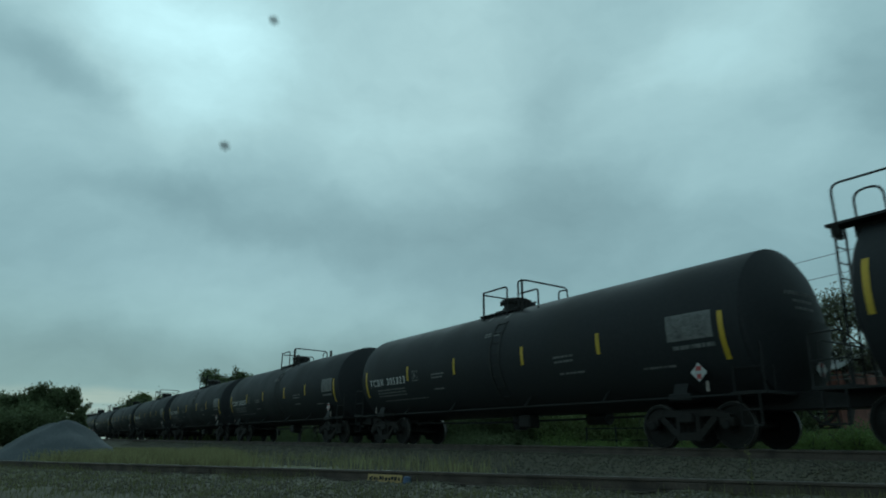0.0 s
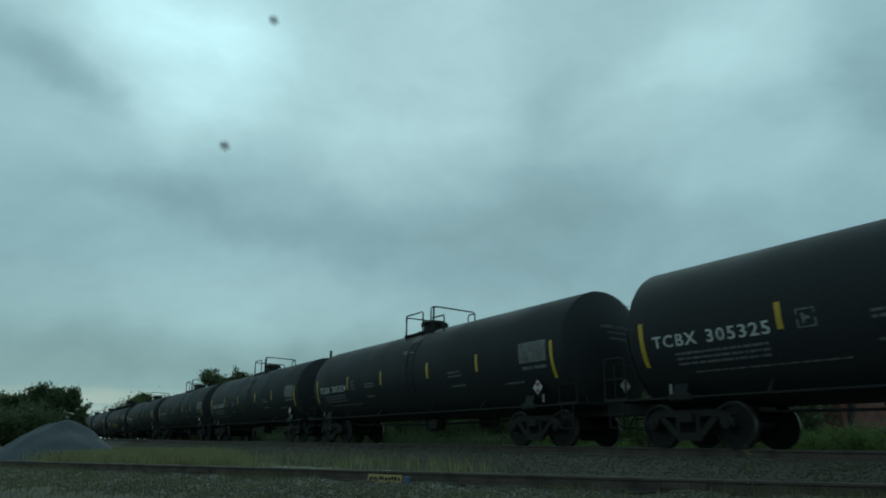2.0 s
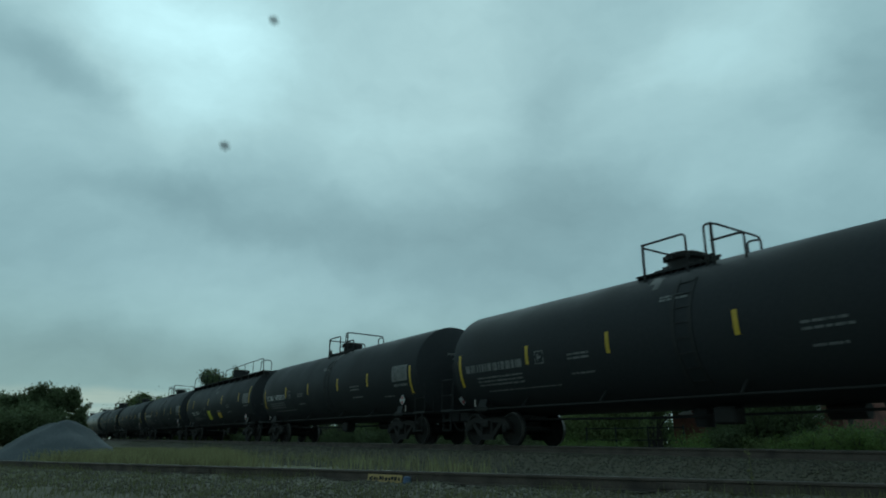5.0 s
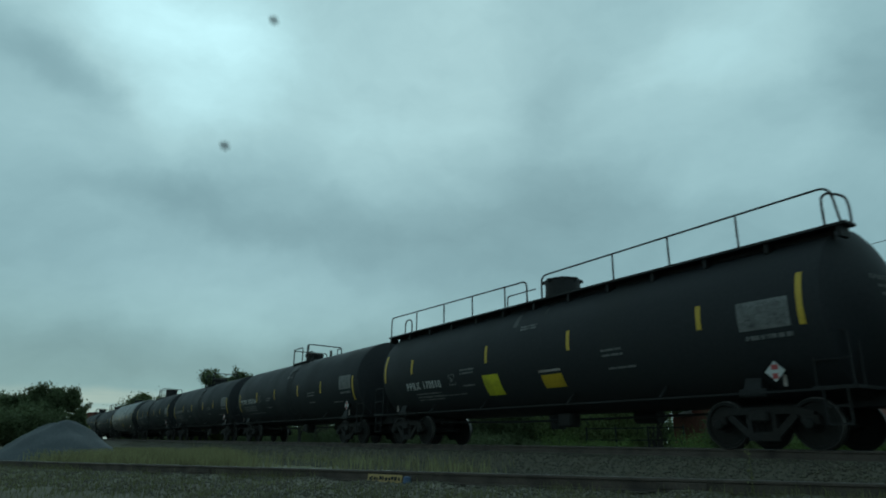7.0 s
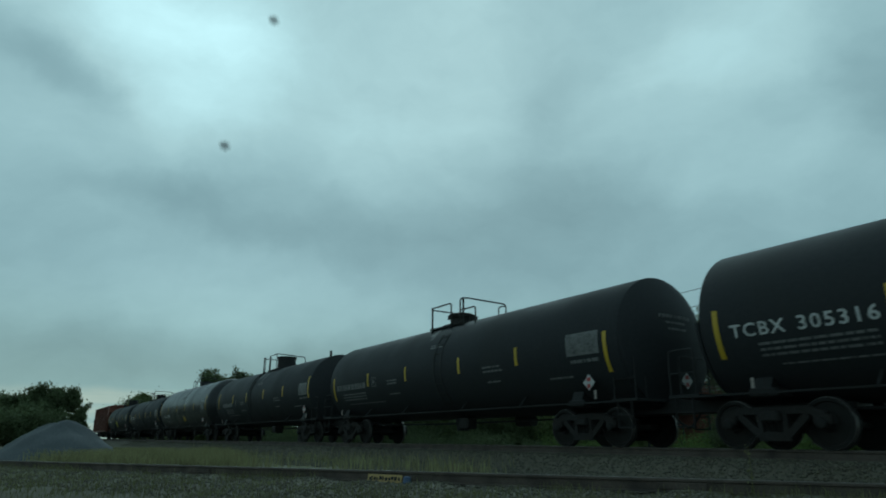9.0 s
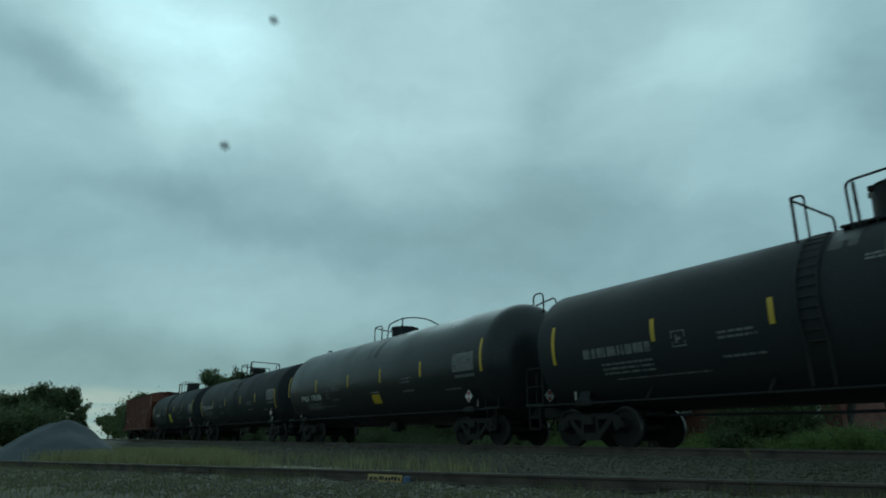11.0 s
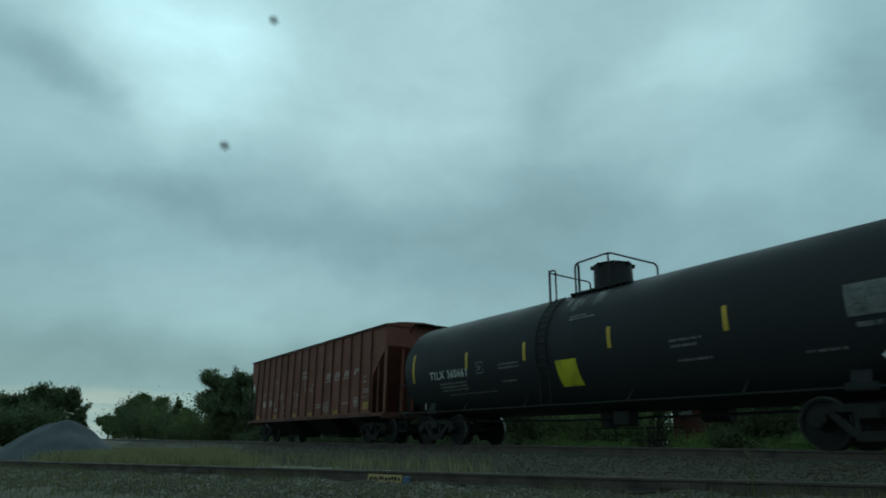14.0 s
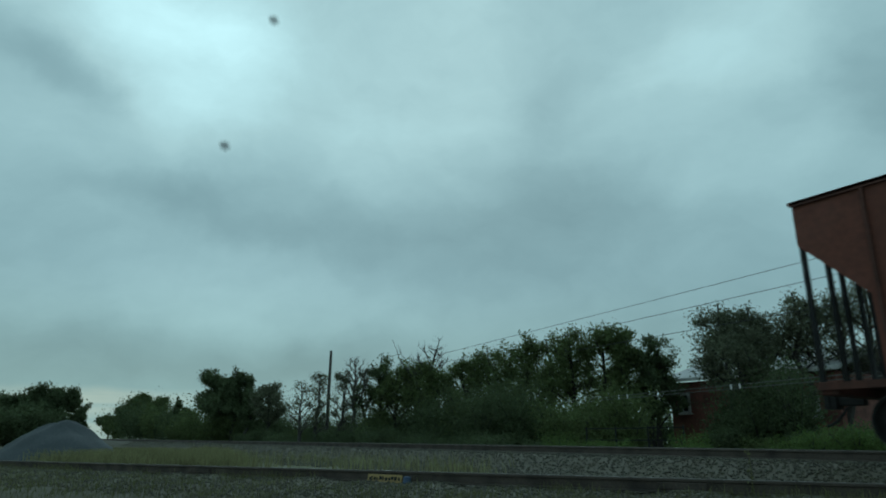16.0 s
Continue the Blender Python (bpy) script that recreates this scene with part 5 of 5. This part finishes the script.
    for k in range(24):
        x = -19.5 - 1.75 * (k + rng.random())
        bush(x, rng.uniform(17.2, 19.5), rng.uniform(0.7, 1.5), 1.5, LEAF_DARK, 530 + k, "low dark green bush beside the railway", 0.085, 0.7)
    for k in range(24):
        deg = 7.4 + 12.0 * (k + 0.5) / 24
        grow = max(1.0, 18.5 / math.sin(radians(deg)) / 70)
        x, y = away(deg, rng.uniform(68, 74) * grow)
        bush(x, y, rng.uniform(2.4, 4.3) * grow, 2.3 * grow, rng.choice((LEAF, LEAF_DARK)), 700 + k, "dense hedge bush beyond the railway", 0.17 * grow, 0.7)
    for k in range(9):
        x, y = away(-2.5 + 5.6 * k / 8, rng.uniform(82, 86))
        bush(x, y, rng.uniform(3.2, 4.6), 3.0, LEAF_DARK, 750 + k, "dense dark hedge bush under the trees", 0.24)


def build_lines():
    """Telegraph pole, overhead cables and the low cable with its clips."""
    x, y = away(23.4, 50)
    pole = thing("utility_pole", "weathered grey wooden utility pole", "utility pole")
    z = float(ground_z(x, y))
    bm = bmesh.new()
    tube(bm, [(x, y, z - 0.3), (x, y, z + 4), (x, y, 6.65)], [0.14, 0.12, 0.10], 10)
    part("shaft", bm, POLE, pole)
    bm = bmesh.new()
    tube(bm, [(x - 0.3, y, 5.0), (x + 0.3, y, 5.0)], 0.03, 6)
    part("bracket", bm, POLE, pole)
    ends = [(Vector((-70, 24.0, 4.9)), Vector((16, 24.0, 7.85)), 0.25), (Vector((-70, 24.3, 4.5)), Vector((16, 24.3, 7.05)), 0.25),
            (Vector((-70, 24.6, 4.4)), Vector((16, 24.6, 5.6)), 0.25)]
    for a, b, sag in ends:
        bm = bmesh.new()
        pts = [a.lerp(b, s / 24) - Vector((0, 0, sag * 4 * (s / 24) * (1 - s / 24))) for s in range(25)]
        tube(bm, pts, 0.012, 5)
        tagged(part("overhead_cable", bm, WIRE, None), "thin black overhead cable", "cable", "overhead cables", "structure")

    # a low pair of pale cables held together by clips
    a, b = Vector((-20.8, 21.5, 1.97)), Vector((-7.24, 17.3, 1.80))

    def low_way(f, drop):
        return a.lerp(b, f) - Vector((0, 0, drop))
    for drop in (0.0, 0.11):
        bm = bmesh.new()
        tube(bm, [low_way(f / 24, drop) for f in range(-6, 40)], 0.010, 5)
        tagged(part("overhead_cable", bm, CABLE_PALE, None), "pale grey low cable beyond the railway", "cable", "overhead cables", "structure")
    for f in (0.165, 0.21, 0.6325, 0.66):
        clip = thing("cable_clip", "small white clip joining two low cables", "cable clip", "clips on the low cables")
        clip.location = low_way(f, 0.05)
        bm = bmesh.new()
        box(bm, (0, 0, 0.0), (0.045, 0.05, 0.16), bevel=0.008)
        part("spacer", bm, TRIM, clip)


def build_house():
    """A brick house behind the trees, with a pale roof and white-framed windows."""
    house = thing("house", "red brick house with pale roof behind the trees", "house")
    a = Vector((-23.1, 30.0, -0.45))
    house.location = a
    w, d, h = 8.7, 7.0, 3.68
    front = [(0.62, 2.1, 0.58, 1.0), (5.75, 2.0, 0.62, 0.95), (7.25, 1.75, 0.6, 0.9)]
    # the front wall in pieces round its windows, then the other three walls
    xs = [0.0]
    for x, z, ww, hh in front:
        xs += [x, x + ww]
    xs.append(w)
    blocks = [(((xs[i] + xs[i + 1]) / 2, 0.1, h / 2), (xs[i + 1] - xs[i], 0.2, h)) for i in range(0, len(xs) - 1, 2)]
    for x, z, ww, hh in front:
        blocks.append(((x + ww / 2, 0.1, z / 2), (ww, 0.2, z)))
        blocks.append(((x + ww / 2, 0.1, (z + hh + h) / 2), (ww, 0.2, h - z - hh)))
    blocks += [((w / 2, d - 0.1, h / 2), (w, 0.2, h)), ((0.1, d / 2, h / 2), (0.2, d - 0.4, h)), ((w - 0.1, d / 2, h / 2), (0.2, d - 0.4, h))]
    for middle, size in blocks:
        bm = bmesh.new()
        box(bm, middle, size)
        part("wall", bm, BRICK, house, "red brick wall")
    for x, z, ww, hh in front:
        bm = bmesh.new()
        for dx in (0, ww - 0.09, ww):
            box(bm, (x + min(dx, ww - 0.045) + (0.045 if dx == 0 else 0), -0.01, z + hh / 2), (0.09, 0.08, hh))
        for dz in (0.045, hh / 2, hh - 0.045):
            box(bm, (x + ww / 2, -0.005, z + dz), (ww - 0.1, 0.07, 0.07))
        win = part("window", bm, TRIM, house, "white-framed window")
        bm = bmesh.new()
        box(bm, (x + ww / 2, 0.06, z + hh / 2), (ww - 0.02, 0.02, hh - 0.02))
        part("pane", bm, GLASS, win)
        bm = bmesh.new()
        box(bm, (x + ww / 2, -0.06, z - 0.05), (ww + 0.2, 0.2, 0.08))
        part("sill", bm, TRIM, win)
    bm = bmesh.new()
    plate(bm, [(-0.5, 0), (d / 2, 1.25), (d + 0.5, 0), (d + 0.5, -0.14), (d / 2, 1.10), (-0.5, -0.14)], w + 0.8, (-0.4, 0, h + 0.14), (0, 1, 0), (0, 0, 1))
    part("roof", bm, ROOF, house, "pale grey shingled roof", smooth=False)
    bm = bmesh.new()
    box(bm, (w / 2, -0.52, h + 0.08), (w + 0.8, 0.04, 0.16))
    part("fascia", bm, TRIM, house)


def build_fence():
    """A low dark rail fence beyond the track."""
    fence = thing("rail_fence", "low dark metal rail fence beyond the railway", "fence")
    xs = [-18.9 + 1.5 * k for k in range(4)]
    for x in xs:
        bm = bmesh.new()
        box(bm, (x, 19.2, 0.1), (0.04, 0.04, 1.2))
        part("post", bm, BLACK, fence)
    for z in (0.62, 0.2):
        bm = bmesh.new()
        box(bm, (-16.65, 19.16, z), (4.6, 0.03, 0.035))
        part("rail", bm, BLACK, fence)


def build_specks():
    """Specks of dirt on the window pane that the view is taken through."""
    m = bpy.data.materials.new("dirt")
    m.use_nodes = True
    t = m.node_tree
    t.nodes.clear()
    at = node(t, "ShaderNodeTexCoord").outputs["Object"]
    wob = node(t, "ShaderNodeTexNoise", at)
    wob.inputs["Scale"].default_value = 260.0
    far = node(t, "ShaderNodeVectorMath", at, operation="LENGTH").outputs["Value"]
    far = maths(t, "ADD", far, maths(t, "MULTIPLY", maths(t, "SUBTRACT", wob.outputs["Fac"], 0.5), 0.004))
    thick = node(t, "ShaderNodeMapRange", far, 0.0008, 0.0068, 0.72, 0.0, interpolation_type="SMOOTHSTEP").outputs[0]
    dirt = node(t, "ShaderNodeBsdfDiffuse", (0.05, 0.045, 0.045, 1))
    clear = node(t, "ShaderNodeBsdfTransparent")
    mix = node(t, "ShaderNodeMixShader", thick, clear.outputs[0], dirt.outputs[0])
    node(t, "ShaderNodeOutputMaterial", mix.outputs[0])
    for x, y, z, size in ((-0.4733, 0.1342, 0.4435, 0.95), (-0.534, 0.1195, 0.3462, 1.0)):
        bm = bmesh.new()
        revolve(bm, [(0.0, 0.0085), (0.0008, 0.006), (0.0012, 0.0)], "Z", 20)
        ob = thing("dirt_speck", "dark blurred speck of dirt on window glass", "dirt", "specks on the window", data=mesh_of("dirt_speck", bm, m))
        ob.matrix_world = look((x, y, z), tuple(EYE)) @ Matrix.Diagonal((size, size, size, 1))


def build_weed():
    weed = thing("tall_weed", "thin tall green weed beside the spur rail", "weed")
    z = float(ground_z(-4.9, 7.75))
    weed.location = (-4.9, 7.75, z)
    rng = np.random.default_rng(3)
    bm = bmesh.new()
    tube(bm, [(0, 0, -0.03), (0.01, 0, 0.3), (0.0, 0.01, 0.62)], [0.006, 0.005, 0.002], 5)
    part("stem", bm, GRASS, weed)
    pts = np.array([(0, 0, 0.06 * k) for k in range(2, 11)])
    v, f = leaves(rng, pts, np.array([0.02, 0.02, 0.02]), 45, 0.022)
    part("foliage", raw_mesh("foliage", v, f, GRASS), None, weed)


# ---- build ----
build_ground()
main_track = build_tracks()
build_pile()
build_rail_plate()
build_weed()
build_specks()
build_house()
build_fence()
build_lines()
build_trees()
build_grass()
scatter_stones("ballast", 38000, along_main, 0.033, 21, "dark grey crushed-stone ballast beside the track")
scatter_stones("loose_gravel", 18000, along_spur, 0.026, 22, "dark loose gravel along the spur rail")

# the train: centre of each car at 8 s, kind, number
TRAIN = [(128.66, "walkway", 0), (110.7, "plain", 305323), (92.42, "plain", 305325), (74.35, "plain", 305324), (56.27, "plain", 305328), (38.2, "plain", 0),
         (19.98, "plain", 305351), (2.0, "walkway", 170010), (-16.07, "plain", 305316), (-34.15, "plain", 0), (-52.2, "drum", 0),
         (-70.25, "round", 170380), (-88.32, "plain", 305414), (-106.4, "drum", 360661), (-123.8, "hopper", 0)]
CARS = []
for place, kind, number in TRAIN:
    first = len(WHEELS)
    built = make_hopper_car() if kind == "hopper" else make_tank_car(kind, number)
    CARS.append((built, place, WHEELS[first:]))

# sleepers of the main track
bm = bmesh.new()
box(bm, (0, 0, 0), (0.23, 2.6, 0.18), bevel=0.012)
sleeper_mesh = mesh_of("sleeper", bm, SLEEPER)
for k in range(190):
    s = part("sleeper", sleeper_mesh, None, main_track)
    s.location = (6.0 - 0.53 * k, random.uniform(-0.04, 0.04), -0.262)
    s.rotation_euler = (0, 0, random.uniform(-0.02, 0.02))


def motions():
    steps = 16 * FPS
    for car, place, wheels in CARS:
        walk(car, [(t, pose(place + SPEED * (t - 8.0), TRACK_Y, 0)) for t in (0.0, 4.0, 8.0, 12.0, 16.0)])
        for w in wheels:
            x = w.location.x
            walk(w, [(k / FPS, pose(x, 0, 0.457, 0, math.degrees(SPEED * k / FPS / 0.457) % 360.0, 0)) for k in range(steps + 1)])


motions()
